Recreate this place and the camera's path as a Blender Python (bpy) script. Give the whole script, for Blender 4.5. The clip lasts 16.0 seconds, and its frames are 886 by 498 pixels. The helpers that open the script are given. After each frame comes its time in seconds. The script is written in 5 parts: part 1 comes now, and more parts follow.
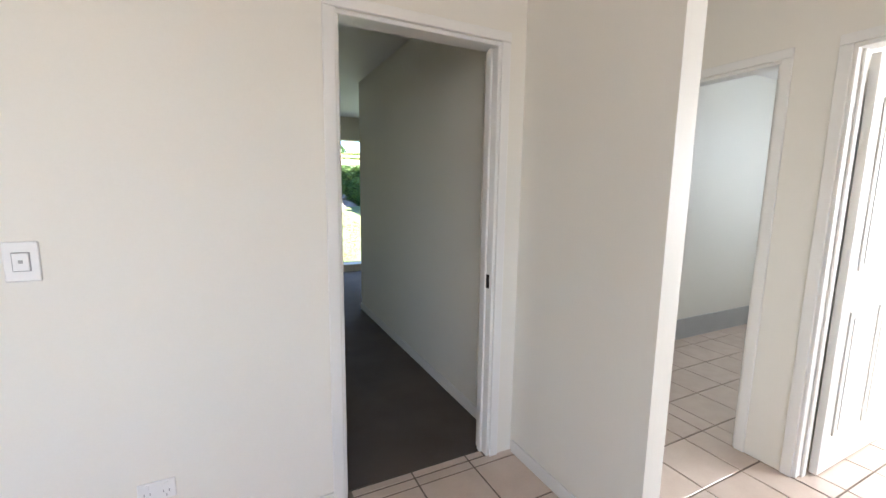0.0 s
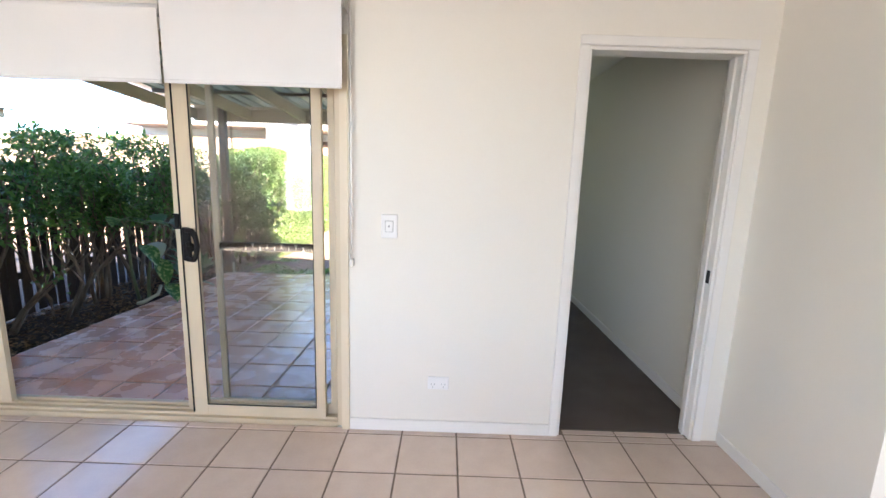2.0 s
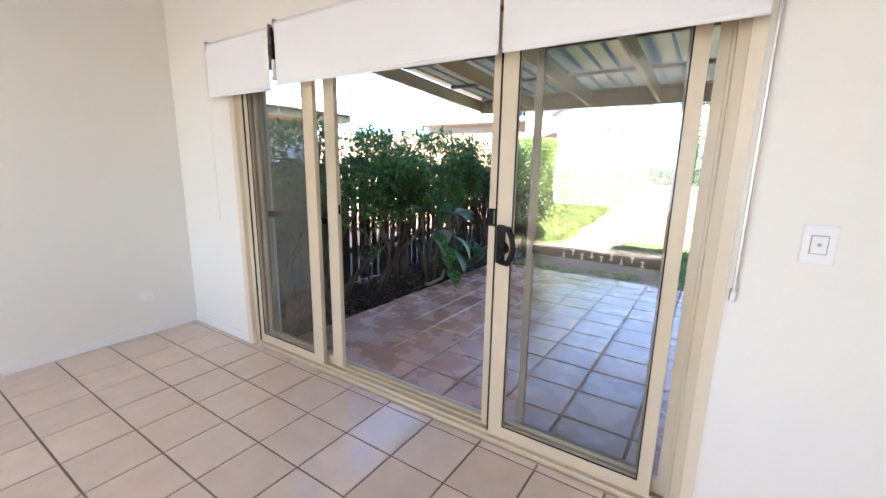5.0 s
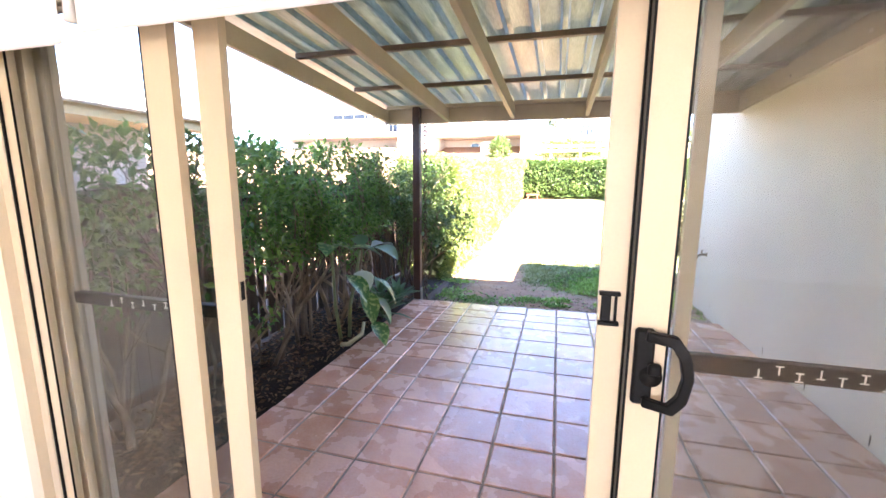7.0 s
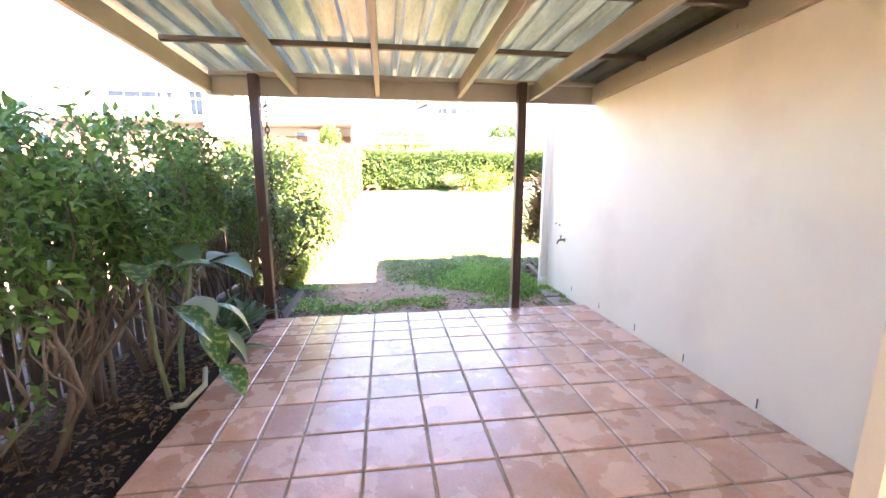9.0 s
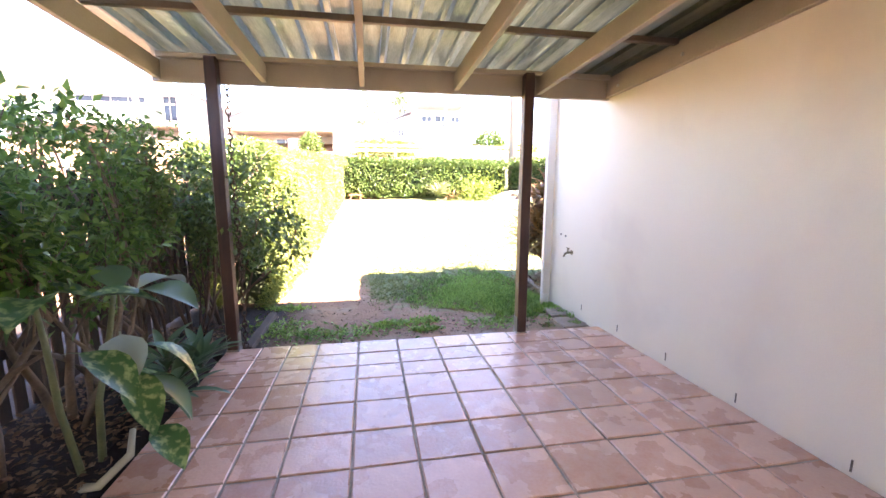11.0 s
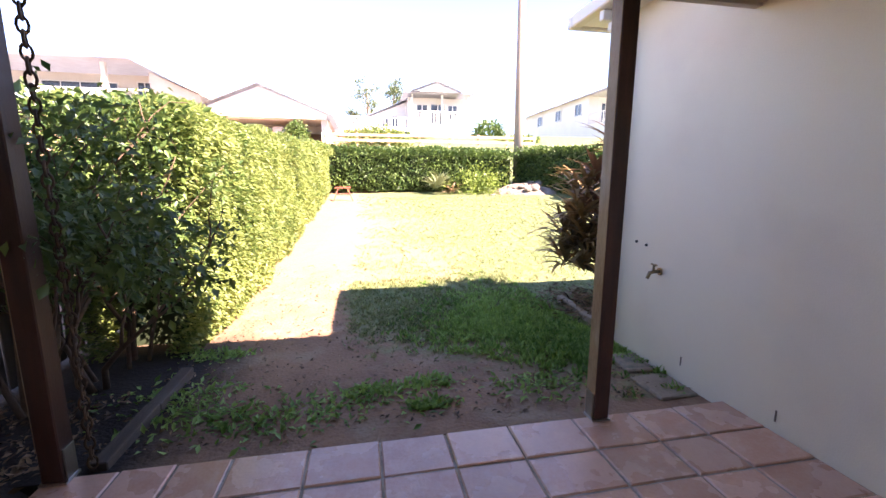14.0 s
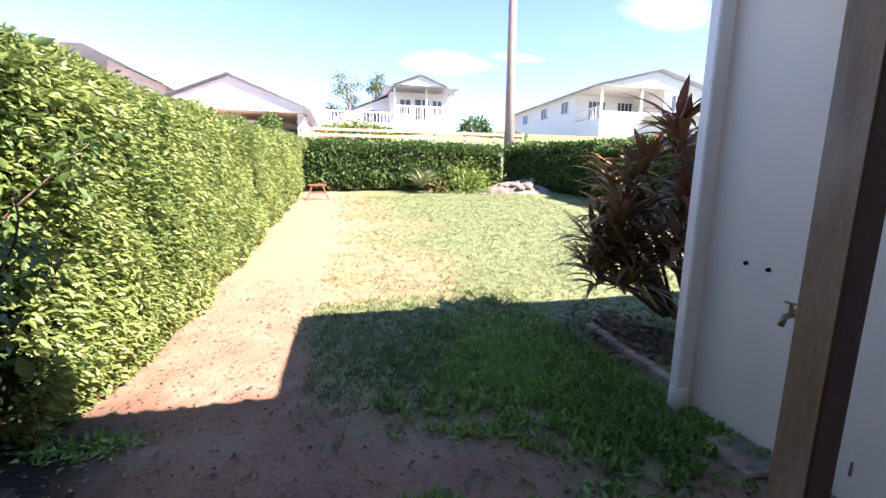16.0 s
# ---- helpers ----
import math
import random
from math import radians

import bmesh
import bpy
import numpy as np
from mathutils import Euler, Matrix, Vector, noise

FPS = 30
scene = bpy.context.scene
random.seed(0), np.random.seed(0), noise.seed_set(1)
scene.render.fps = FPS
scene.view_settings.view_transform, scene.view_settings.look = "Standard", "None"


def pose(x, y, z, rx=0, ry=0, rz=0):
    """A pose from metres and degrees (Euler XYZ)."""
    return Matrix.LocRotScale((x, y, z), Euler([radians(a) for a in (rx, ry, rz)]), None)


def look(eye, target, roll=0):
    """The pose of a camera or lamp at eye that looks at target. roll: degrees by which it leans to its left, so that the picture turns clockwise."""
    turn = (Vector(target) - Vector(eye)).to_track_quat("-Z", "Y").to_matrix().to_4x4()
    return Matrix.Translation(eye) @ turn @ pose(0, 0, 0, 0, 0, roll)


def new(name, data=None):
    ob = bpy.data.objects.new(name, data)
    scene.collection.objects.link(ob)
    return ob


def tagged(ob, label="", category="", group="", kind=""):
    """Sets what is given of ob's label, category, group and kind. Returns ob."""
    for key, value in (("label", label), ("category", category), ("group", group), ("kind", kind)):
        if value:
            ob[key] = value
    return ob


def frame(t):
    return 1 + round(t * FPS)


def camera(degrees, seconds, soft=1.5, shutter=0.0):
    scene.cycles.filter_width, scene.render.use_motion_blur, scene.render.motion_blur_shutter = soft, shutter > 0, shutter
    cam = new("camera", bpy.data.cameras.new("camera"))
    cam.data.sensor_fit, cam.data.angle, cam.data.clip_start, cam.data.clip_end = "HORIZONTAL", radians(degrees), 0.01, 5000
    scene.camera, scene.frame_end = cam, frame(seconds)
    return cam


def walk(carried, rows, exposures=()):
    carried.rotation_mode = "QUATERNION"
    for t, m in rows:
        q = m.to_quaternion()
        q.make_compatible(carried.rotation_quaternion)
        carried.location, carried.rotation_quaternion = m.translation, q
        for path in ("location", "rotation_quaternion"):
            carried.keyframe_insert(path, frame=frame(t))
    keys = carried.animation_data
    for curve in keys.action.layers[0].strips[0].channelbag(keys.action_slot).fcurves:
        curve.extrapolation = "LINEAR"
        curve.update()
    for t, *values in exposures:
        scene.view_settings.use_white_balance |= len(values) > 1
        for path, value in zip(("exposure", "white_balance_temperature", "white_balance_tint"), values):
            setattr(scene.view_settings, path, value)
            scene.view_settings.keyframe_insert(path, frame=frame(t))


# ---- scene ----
cam = camera(94.2, 16.0)
PATH = [
    (0, (0.118, -0.1, 1.407), (1.007, 1.669, 1.123), 0.8),
    (0.5, (-0.048, -0.232, 1.419), (0.729, 1.583, 1.1), 0.8),
    (1, (-0.152, -0.389, 1.422), (0.406, 1.503, 1.091), 1.2),
    (1.5, (-0.204, -0.494, 1.423), (0.097, 1.456, 1.095), 1.5),
    (2, (-0.184, -0.554, 1.428), (-0.192, 1.417, 1.09), 1.9),
    (2.5, (-0.169, -0.595, 1.436), (-0.5, 1.345, 1.079), 2.2),
    (3, (-0.201, -0.596, 1.426), (-0.81, 1.272, 1.052), 2.3),
    (3.5, (-0.282, -0.552, 1.43), (-1.1, 1.228, 1.026), 2.2),
    (4, (-0.402, -0.454, 1.418), (-1.387, 1.233, 0.99), 1.8),
    (4.5, (-0.549, -0.292, 1.399), (-1.615, 1.345, 0.97), 1.2),
    (4.7, (-0.626, -0.215, 1.399), (-1.715, 1.41, 0.982), 1.0),
    (6.8, (-1.686, 0.582, 1.443), (-2.297, 2.457, 1.111), 0.0),
    (7, (-1.772, 0.645, 1.453), (-2.299, 2.546, 1.122), 0.2),
    (7.5, (-1.939, 0.82, 1.441), (-2.257, 2.766, 1.105), 0.1),
    (8, (-2.059, 0.996, 1.427), (-2.172, 2.964, 1.085), 0.2),
    (8.5, (-2.186, 1.155, 1.42), (-2.1, 3.122, 1.068), 0.5),
    (9, (-2.285, 1.295, 1.415), (-2.014, 3.243, 1.05), 0.1),
    (9.5, (-2.321, 1.458, 1.396), (-1.915, 3.38, 1.021), 1.7),
    (9.7, (-2.324, 1.524, 1.404), (-1.925, 3.453, 1.059), 1.5),
    (12, (-2.256, 2.389, 1.3), (-1.918, 4.334, 0.98), -0.2),
    (12.5, (-2.208, 2.7, 1.269), (-1.857, 4.641, 0.939), 0.1),
    (13, (-2.159, 3.045, 1.244), (-1.799, 4.983, 0.904), 0.4),
    (13.5, (-2.125, 3.395, 1.231), (-1.761, 5.331, 0.89), 0.2),
    (14, (-2.126, 3.742, 1.238), (-1.751, 5.676, 0.893), 0.2),
    (14.5, (-2.08, 4.092, 1.214), (-1.692, 6.024, 0.872), 0.4),
    (15, (-2.082, 4.401, 1.198), (-1.67, 6.327, 0.852), 0.7),
    (15.5, (-2.06, 4.702, 1.18), (-1.626, 6.623, 0.831), 0.7),
    (16, (-1.989, 4.994, 1.16), (-1.533, 6.91, 0.813), 0.5),
]
EXPOSURES = [(0.0, 4.4, 6150, 13), (1.2, 4.45, 6150, 13), (2.5, 4.8, 6050, 13), (3.5, 4.7, 6050, 13), (4.6, 4.6, 6050, 13), (7.0, 5.45, 6950, 24), (8.0, 5.6, 7900, 28), (9.6, 5.8, 7600, 28), (11.8, 4.8, 7900, 36), (14.0, 3.8, 7450, 34), (16.0, 3.15, 6500, 28)]
walk(cam, [(t, look(eye, target, roll)) for t, eye, target, roll in PATH], EXPOSURES)

# ---- world and light ----
SUN_TO = Vector((0.752, -0.64, 1.0)).normalized()
world = bpy.data.worlds.new("sky")
scene.world = world
world.use_nodes = True
wn = world.node_tree
sky = wn.nodes.new("ShaderNodeTexSky")
sky.sky_type = "NISHITA"
sky.sun_disc = False
sky.sun_elevation = math.asin(SUN_TO.z)
sky.sun_rotation = math.atan2(SUN_TO.x, SUN_TO.y)
sky.altitude = 2500
sky.air_density, sky.dust_density, sky.ozone_density = 1.0, 0.0, 4.0
wn.nodes["Background"].inputs[1].default_value = 0.058
wn.links.new(sky.outputs[0], wn.nodes["Background"].inputs[0])

sun_data = bpy.data.lights.new("sun", "SUN")
sun_data.energy, sun_data.angle, sun_data.color = 2.6, radians(0.5), (1.0, 0.95, 0.86)
sun = new("sun", sun_data)
sun.matrix_world = look(SUN_TO * 50, (0, 0, 0))


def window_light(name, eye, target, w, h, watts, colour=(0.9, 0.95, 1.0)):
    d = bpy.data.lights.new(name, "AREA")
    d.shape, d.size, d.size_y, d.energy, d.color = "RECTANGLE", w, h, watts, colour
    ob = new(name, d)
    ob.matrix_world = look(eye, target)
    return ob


# Area lamp added to light the room from an unseen, assumed back window.
window_light("fill_light_back", (-1.8, -4.28, 1.5), (-1.8, 0, 1.3), 3.0, 1.6, 3.5, (1.0, 0.97, 0.92))
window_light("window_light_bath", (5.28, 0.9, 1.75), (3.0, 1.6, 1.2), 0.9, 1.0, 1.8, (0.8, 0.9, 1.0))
# Added fill for the bright side room, whose walls have no window opening.
window_light("fill_light_side_room", (4.7, -1.0, 1.5), (3.0, -0.3, 1.0), 1.4, 1.2, 7)
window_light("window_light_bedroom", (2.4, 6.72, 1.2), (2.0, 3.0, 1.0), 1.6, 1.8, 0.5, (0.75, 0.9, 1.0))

# ---- materials ----


def mat(name, c1, c2, rough=0.6, scale=2.0, fine=45.0, bump=0.15, metal=0.0, spec=0.5, vary=0.0, island=0.0, c3=None, dirt=8.0, stretch=(1, 1, 1), bumpd=0.01):
    m = bpy.data.materials.new(name)
    m.use_nodes = True
    nt = m.node_tree
    b = nt.nodes["Principled BSDF"]
    b.inputs["Metallic"].default_value = metal
    b.inputs["Specular IOR Level"].default_value = spec
    geo = nt.nodes.new("ShaderNodeNewGeometry")
    mp = nt.nodes.new("ShaderNodeMapping")
    mp.inputs["Scale"].default_value = stretch
    nt.links.new(geo.outputs["Position"], mp.inputs[0])

    def noisy(s, detail=4.0):
        n = nt.nodes.new("ShaderNodeTexNoise")
        n.inputs["Scale"].default_value, n.inputs["Detail"].default_value = s, detail
        nt.links.new(mp.outputs[0], n.inputs["Vector"])
        return n
    big, small = noisy(scale), noisy(fine, 3.0)
    add = nt.nodes.new("ShaderNodeMath")
    add.operation = "MULTIPLY_ADD"
    add.inputs[1].default_value = 0.45
    nt.links.new(small.outputs["Fac"], add.inputs[0])
    nt.links.new(big.outputs["Fac"], add.inputs[2])
    ramp = nt.nodes.new("ShaderNodeValToRGB")
    ramp.color_ramp.elements[0].position, ramp.color_ramp.elements[1].position = 0.5, 0.95
    ramp.color_ramp.elements[0].color = (*c1, 1)
    ramp.color_ramp.elements[1].color = (*c2, 1)
    nt.links.new(add.outputs[0], ramp.inputs[0])
    out = ramp.outputs[0]
    if c3:
        n3 = noisy(dirt, 6.0)
        r3 = nt.nodes.new("ShaderNodeValToRGB")
        r3.color_ramp.elements[0].position, r3.color_ramp.elements[1].position = 0.52, 0.72
        mx = nt.nodes.new("ShaderNodeMixRGB")
        mx.inputs[2].default_value = (*c3, 1)
        nt.links.new(n3.outputs["Fac"], r3.inputs[0])
        nt.links.new(r3.outputs[0], mx.inputs[0])
        nt.links.new(out, mx.inputs[1])
        out = mx.outputs[0]
    if vary or island:
        hs = nt.nodes.new("ShaderNodeHueSaturation")
        mr = nt.nodes.new("ShaderNodeMapRange")
        k = vary or island
        mr.inputs["To Min"].default_value, mr.inputs["To Max"].default_value = 1 - k, 1 + k
        if vary:
            src = nt.nodes.new("ShaderNodeObjectInfo").outputs["Random"]
        else:
            src = geo.outputs["Random Per Island"]
        nt.links.new(src, mr.inputs[0])
        nt.links.new(mr.outputs[0], hs.inputs["Value"])
        nt.links.new(out, hs.inputs["Color"])
        out = hs.outputs[0]
    nt.links.new(out, b.inputs["Base Color"])
    rr = nt.nodes.new("ShaderNodeMapRange")
    rr.inputs["To Min"].default_value, rr.inputs["To Max"].default_value = max(rough - 0.12, 0.02), min(rough + 0.12, 1.0)
    nt.links.new(big.outputs["Fac"], rr.inputs[0])
    nt.links.new(rr.outputs[0], b.inputs["Roughness"])
    if bump:
        bp = nt.nodes.new("ShaderNodeBump")
        bp.inputs["Strength"].default_value, bp.inputs["Distance"].default_value = bump, bumpd
        nt.links.new(add.outputs[0], bp.inputs["Height"])
        nt.links.new(bp.outputs[0], b.inputs["Normal"])
    return m


def leaf_mat(name, c1, c2, trans=0.3, rough=0.45, k=0.35):
    m = bpy.data.materials.new(name)
    m.use_nodes = True
    nt = m.node_tree
    b = nt.nodes["Principled BSDF"]
    geo = nt.nodes.new("ShaderNodeNewGeometry")
    n = nt.nodes.new("ShaderNodeTexNoise")
    n.inputs["Scale"].default_value = 1.6
    nt.links.new(geo.outputs["Position"], n.inputs["Vector"])
    a = nt.nodes.new("ShaderNodeMath")
    a.operation = "MULTIPLY_ADD"
    a.inputs[1].default_value = 0.6
    nt.links.new(geo.outputs["Random Per Island"], a.inputs[0])
    nt.links.new(n.outputs["Fac"], a.inputs[2])
    ramp = nt.nodes.new("ShaderNodeValToRGB")
    ramp.color_ramp.elements[0].position, ramp.color_ramp.elements[1].position = 0.45, 1.05
    ramp.color_ramp.elements[0].color, ramp.color_ramp.elements[1].color = (*c1, 1), (*c2, 1)
    nt.links.new(a.outputs[0], ramp.inputs[0])
    nt.links.new(ramp.outputs[0], b.inputs["Base Color"])
    b.inputs["Roughness"].default_value = rough
    tr = nt.nodes.new("ShaderNodeBsdfTranslucent")
    nt.links.new(ramp.outputs[0], tr.inputs[0])
    mix = nt.nodes.new("ShaderNodeMixShader")
    mix.inputs[0].default_value = trans
    nt.links.new(b.outputs[0], mix.inputs[1])
    nt.links.new(tr.outputs[0], mix.inputs[2])
    nt.links.new(mix.outputs[0], nt.nodes["Material Output"].inputs[0])
    return m


def glass_mat():
    m = bpy.data.materials.new("window_glass")
    m.use_nodes = True
    nt = m.node_tree
    t = nt.nodes.new("ShaderNodeBsdfTransparent")
    t.inputs[0].default_value = (0.975, 0.985, 0.98, 1)
    g = nt.nodes.new("ShaderNodeBsdfGlossy")
    g.inputs["Roughness"].default_value = 0.02
    lw = nt.nodes.new("ShaderNodeLayerWeight")
    lw.inputs[0].default_value = 0.5
    f = nt.nodes.new("ShaderNodeMath")
    f.operation = "POWER"
    f.inputs[1].default_value = 5.0
    f2 = nt.nodes.new("ShaderNodeMath")
    f2.operation = "MULTIPLY_ADD"
    f2.inputs[1].default_value, f2.inputs[2].default_value = 0.8, 0.035
    nt.links.new(lw.outputs["Facing"], f.inputs[0])
    nt.links.new(f.outputs[0], f2.inputs[0])
    mx = nt.nodes.new("ShaderNodeMixShader")
    nt.links.new(f2.outputs[0], mx.inputs[0])
    nt.links.new(t.outputs[0], mx.inputs[1])
    nt.links.new(g.outputs[0], mx.inputs[2])
    nt.links.new(mx.outputs[0], nt.nodes["Material Output"].inputs[0])
    return m


def mesh_mat(name, colour, cover):
    m = bpy.data.materials.new(name)
    m.use_nodes = True
    nt = m.node_tree
    t = nt.nodes.new("ShaderNodeBsdfTransparent")
    d = nt.nodes.new("ShaderNodeBsdfDiffuse")
    d.inputs[0].default_value = (*colour, 1)
    mx = nt.nodes.new("ShaderNodeMixShader")
    mx.inputs[0].default_value = cover
    nt.links.new(t.outputs[0], mx.inputs[1])
    nt.links.new(d.outputs[0], mx.inputs[2])
    nt.links.new(mx.outputs[0], nt.nodes["Material Output"].inputs[0])
    return m


M_WALL = mat("painted_plaster", (0.785, 0.75, 0.665), (0.81, 0.775, 0.695), 0.55, 0.7, 120, 0.04)
M_CEIL = mat("ceiling_paint", (0.80, 0.78, 0.75), (0.82, 0.80, 0.77), 0.7, 0.7, 120, 0.03)
M_TRIM = mat("gloss_trim_paint", (0.79, 0.77, 0.72), (0.82, 0.80, 0.76), 0.35, 1.5, 90, 0.03)
M_TILE = mat("ceramic_floor_tile", (0.63, 0.505, 0.415), (0.69, 0.565, 0.47), 0.13, 9, 90, 0.02, spec=0.7, vary=0.05)
M_TILEJ = mat("ceramic_floor_tile_joined", (0.63, 0.505, 0.415), (0.69, 0.565, 0.47), 0.18, 9, 90, 0.02, spec=0.7, island=0.05)
M_GROUT = mat("floor_grout", (0.16, 0.12, 0.09), (0.23, 0.18, 0.14), 0.9, 9, 120, 0.2)
M_CARPET = mat("taupe_carpet", (0.085, 0.068, 0.056), (0.13, 0.105, 0.088), 0.95, 3, 400, 0.6)
M_ALU = mat("cream_powdercoat", (0.60, 0.495, 0.335), (0.645, 0.54, 0.375), 0.4, 2, 150, 0.03)
M_ALUD = mat("grey_screen_frame", (0.40, 0.37, 0.31), (0.46, 0.42, 0.35), 0.4, 2, 150, 0.03)
M_BLACK = mat("black_plastic", (0.005, 0.005, 0.005), (0.009, 0.009, 0.009), 0.45, 8, 150, 0.03, spec=0.15)
M_WHITE = mat("white_plastic", (0.80, 0.79, 0.76), (0.83, 0.82, 0.79), 0.3, 4, 150, 0.02)
M_BLIND = mat("white_blind_fabric", (0.76, 0.75, 0.73), (0.80, 0.79, 0.77), 0.85, 1.2, 260, 0.08)
M_STEEL = mat("steel_fitting", (0.45, 0.43, 0.40), (0.58, 0.56, 0.53), 0.35, 9, 120, 0.05, metal=1.0)
M_GLASS = glass_mat()
M_SCREEN = mesh_mat("fly_screen_mesh", (0.28, 0.28, 0.27), 0.10)
M_REVEAL = mat("cream_reveal_paint", (0.68, 0.58, 0.42), (0.72, 0.62, 0.46), 0.4, 1.5, 90, 0.03)
M_TERRA = mat("terracotta_paver", (0.56, 0.29, 0.20), (0.68, 0.43, 0.325), 0.27, 4.5, 60, 0.3, spec=0.75, vary=0.12, c3=(0.615, 0.375, 0.285), dirt=13.0)
M_MORTAR = mat("paver_mortar", (0.17, 0.135, 0.11), (0.46, 0.40, 0.34), 0.95, 5, 90, 0.4, spec=0.1)
M_RENDER = mat("cream_render", (0.74, 0.665, 0.52), (0.78, 0.71, 0.575), 0.75, 0.8, 140, 0.25, c3=(0.69, 0.61, 0.49), dirt=1.2)
M_POST = mat("dark_stained_post", (0.035, 0.014, 0.010), (0.075, 0.030, 0.020), 0.45, 4, 60, 0.25, stretch=(6, 6, 0.6))
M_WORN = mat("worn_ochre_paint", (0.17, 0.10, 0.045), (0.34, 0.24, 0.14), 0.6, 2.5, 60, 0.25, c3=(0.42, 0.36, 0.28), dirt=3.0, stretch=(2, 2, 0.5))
M_BEAM = mat("painted_timber_beam", (0.40, 0.33, 0.24), (0.48, 0.40, 0.30), 0.55, 3, 70, 0.2, stretch=(1.5, 1, 1))
M_PURLIN = mat("brown_batten", (0.10, 0.07, 0.05), (0.16, 0.11, 0.08), 0.5, 3, 70, 0.2)
M_ROOF = mat("galvanised_sheet", (0.115, 0.125, 0.09), (0.32, 0.325, 0.25), 0.34, 2.2, 30, 0.06, metal=0.85, stretch=(5, 0.5, 1))
M_FENCE = mat("weathered_paling", (0.045, 0.030, 0.020), (0.10, 0.07, 0.05), 0.8, 3, 60, 0.4, vary=0.25, stretch=(4, 4, 0.5))
M_BARK = mat("pale_bark", (0.24, 0.18, 0.13), (0.36, 0.29, 0.22), 0.85, 5, 60, 0.5)
M_TWIG = mat("grey_brown_bark", (0.15, 0.11, 0.075), (0.30, 0.23, 0.165), 0.85, 5, 60, 0.5)
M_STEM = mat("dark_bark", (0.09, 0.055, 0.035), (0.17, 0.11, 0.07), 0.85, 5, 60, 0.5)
M_HEDGE = leaf_mat("hedge_leaf", (0.075, 0.14, 0.03), (0.31, 0.37, 0.11), 0.42)
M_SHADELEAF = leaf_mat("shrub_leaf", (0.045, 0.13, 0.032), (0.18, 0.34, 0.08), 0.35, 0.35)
# Also on the shrubs past y 5.5, its dark tone standing for shade.
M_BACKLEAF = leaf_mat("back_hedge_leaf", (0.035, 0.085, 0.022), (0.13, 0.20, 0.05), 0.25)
M_CORE = mat("hedge_shade_core", (0.018, 0.03, 0.010), (0.035, 0.05, 0.02), 0.95, 6, 60, 0.4)
M_PIPE = mat("white_downpipe", (0.74, 0.70, 0.62), (0.78, 0.74, 0.66), 0.4, 2, 90, 0.05)

# ---- building helpers ----
PLACE = {}


def thing(name, loc, label, category, group="", kind="", drop=(0, 0, 0)):
    """An empty at the thing's base; drop sets the finished thing that much over."""
    ob = new(name)
    ob.location = Vector(loc) + Vector(drop)
    ob.empty_display_size = 0.1
    PLACE[ob.name] = Vector(loc)
    return tagged(ob, label, category, group, kind)


def finish(bm, name, material, smooth=False):
    me = bpy.data.meshes.new(name)
    bm.normal_update()
    bm.to_mesh(me)
    bm.free()
    me.materials.append(material)
    if smooth:
        me.polygons.foreach_set("use_smooth", [True] * len(me.polygons))
    return me


def part(name, bm, material, parent, label="", smooth=False):
    ob = new(name, finish(bm, name, material, smooth))
    ob.parent = parent
    ob.matrix_parent_inverse = Matrix.Translation(-PLACE.get(parent.name, Vector((0, 0, 0))))
    return tagged(ob, label)


def piece(name, me, parent, m):
    ob = new(name, me)
    ob.parent = parent
    ob.matrix_parent_inverse = Matrix.Translation(-PLACE.get(parent.name, Vector((0, 0, 0))))
    ob.matrix_basis = m
    return ob


def setting(name, bm, material, label, category, kind="structure"):
    return tagged(new(name, finish(bm, name, material)), label, category, kind=kind)


def box(bm, x0, y0, z0, x1, y1, z1, bevel=0.0):
    vs = [bm.verts.new(p) for p in ((x0, y0, z0), (x1, y0, z0), (x1, y1, z0), (x0, y1, z0), (x0, y0, z1), (x1, y0, z1), (x1, y1, z1), (x0, y1, z1))]
    fs = [bm.faces.new([vs[i] for i in f]) for f in ((0, 3, 2, 1), (4, 5, 6, 7), (0, 1, 5, 4), (1, 2, 6, 5), (2, 3, 7, 6), (3, 0, 4, 7))]
    if bevel:
        edges = list({e for f in fs for e in f.edges})
        bmesh.ops.bevel(bm, geom=edges, offset=bevel, segments=1, affect="EDGES")
    return bm


def boxes(*args, bevel=0.0):
    bm = bmesh.new()
    for a in args:
        box(bm, *a, bevel=bevel)
    return bm


def tube(bm, pts, radii, n=6):
    rings = []
    for i, p in enumerate(pts):
        p = Vector(p)
        d = (Vector(pts[min(i + 1, len(pts) - 1)]) - Vector(pts[max(i - 1, 0)])).normalized()
        a = d.orthogonal().normalized()
        b = d.cross(a)
        r = radii[i] if hasattr(radii, "__len__") else radii
        rings.append([bm.verts.new(p + r * (math.cos(2 * math.pi * k / n) * a + math.sin(2 * math.pi * k / n) * b)) for k in range(n)])
    for r0, r1 in zip(rings, rings[1:]):
        best = min(range(n), key=lambda s: (r1[s].co - r0[0].co).length)
        for k in range(n):
            bm.faces.new((r0[k], r0[(k + 1) % n], r1[(k + 1 + best) % n], r1[(k + best) % n]))
    bm.faces.new(rings[0][::-1])
    bm.faces.new(rings[-1])
    return bm


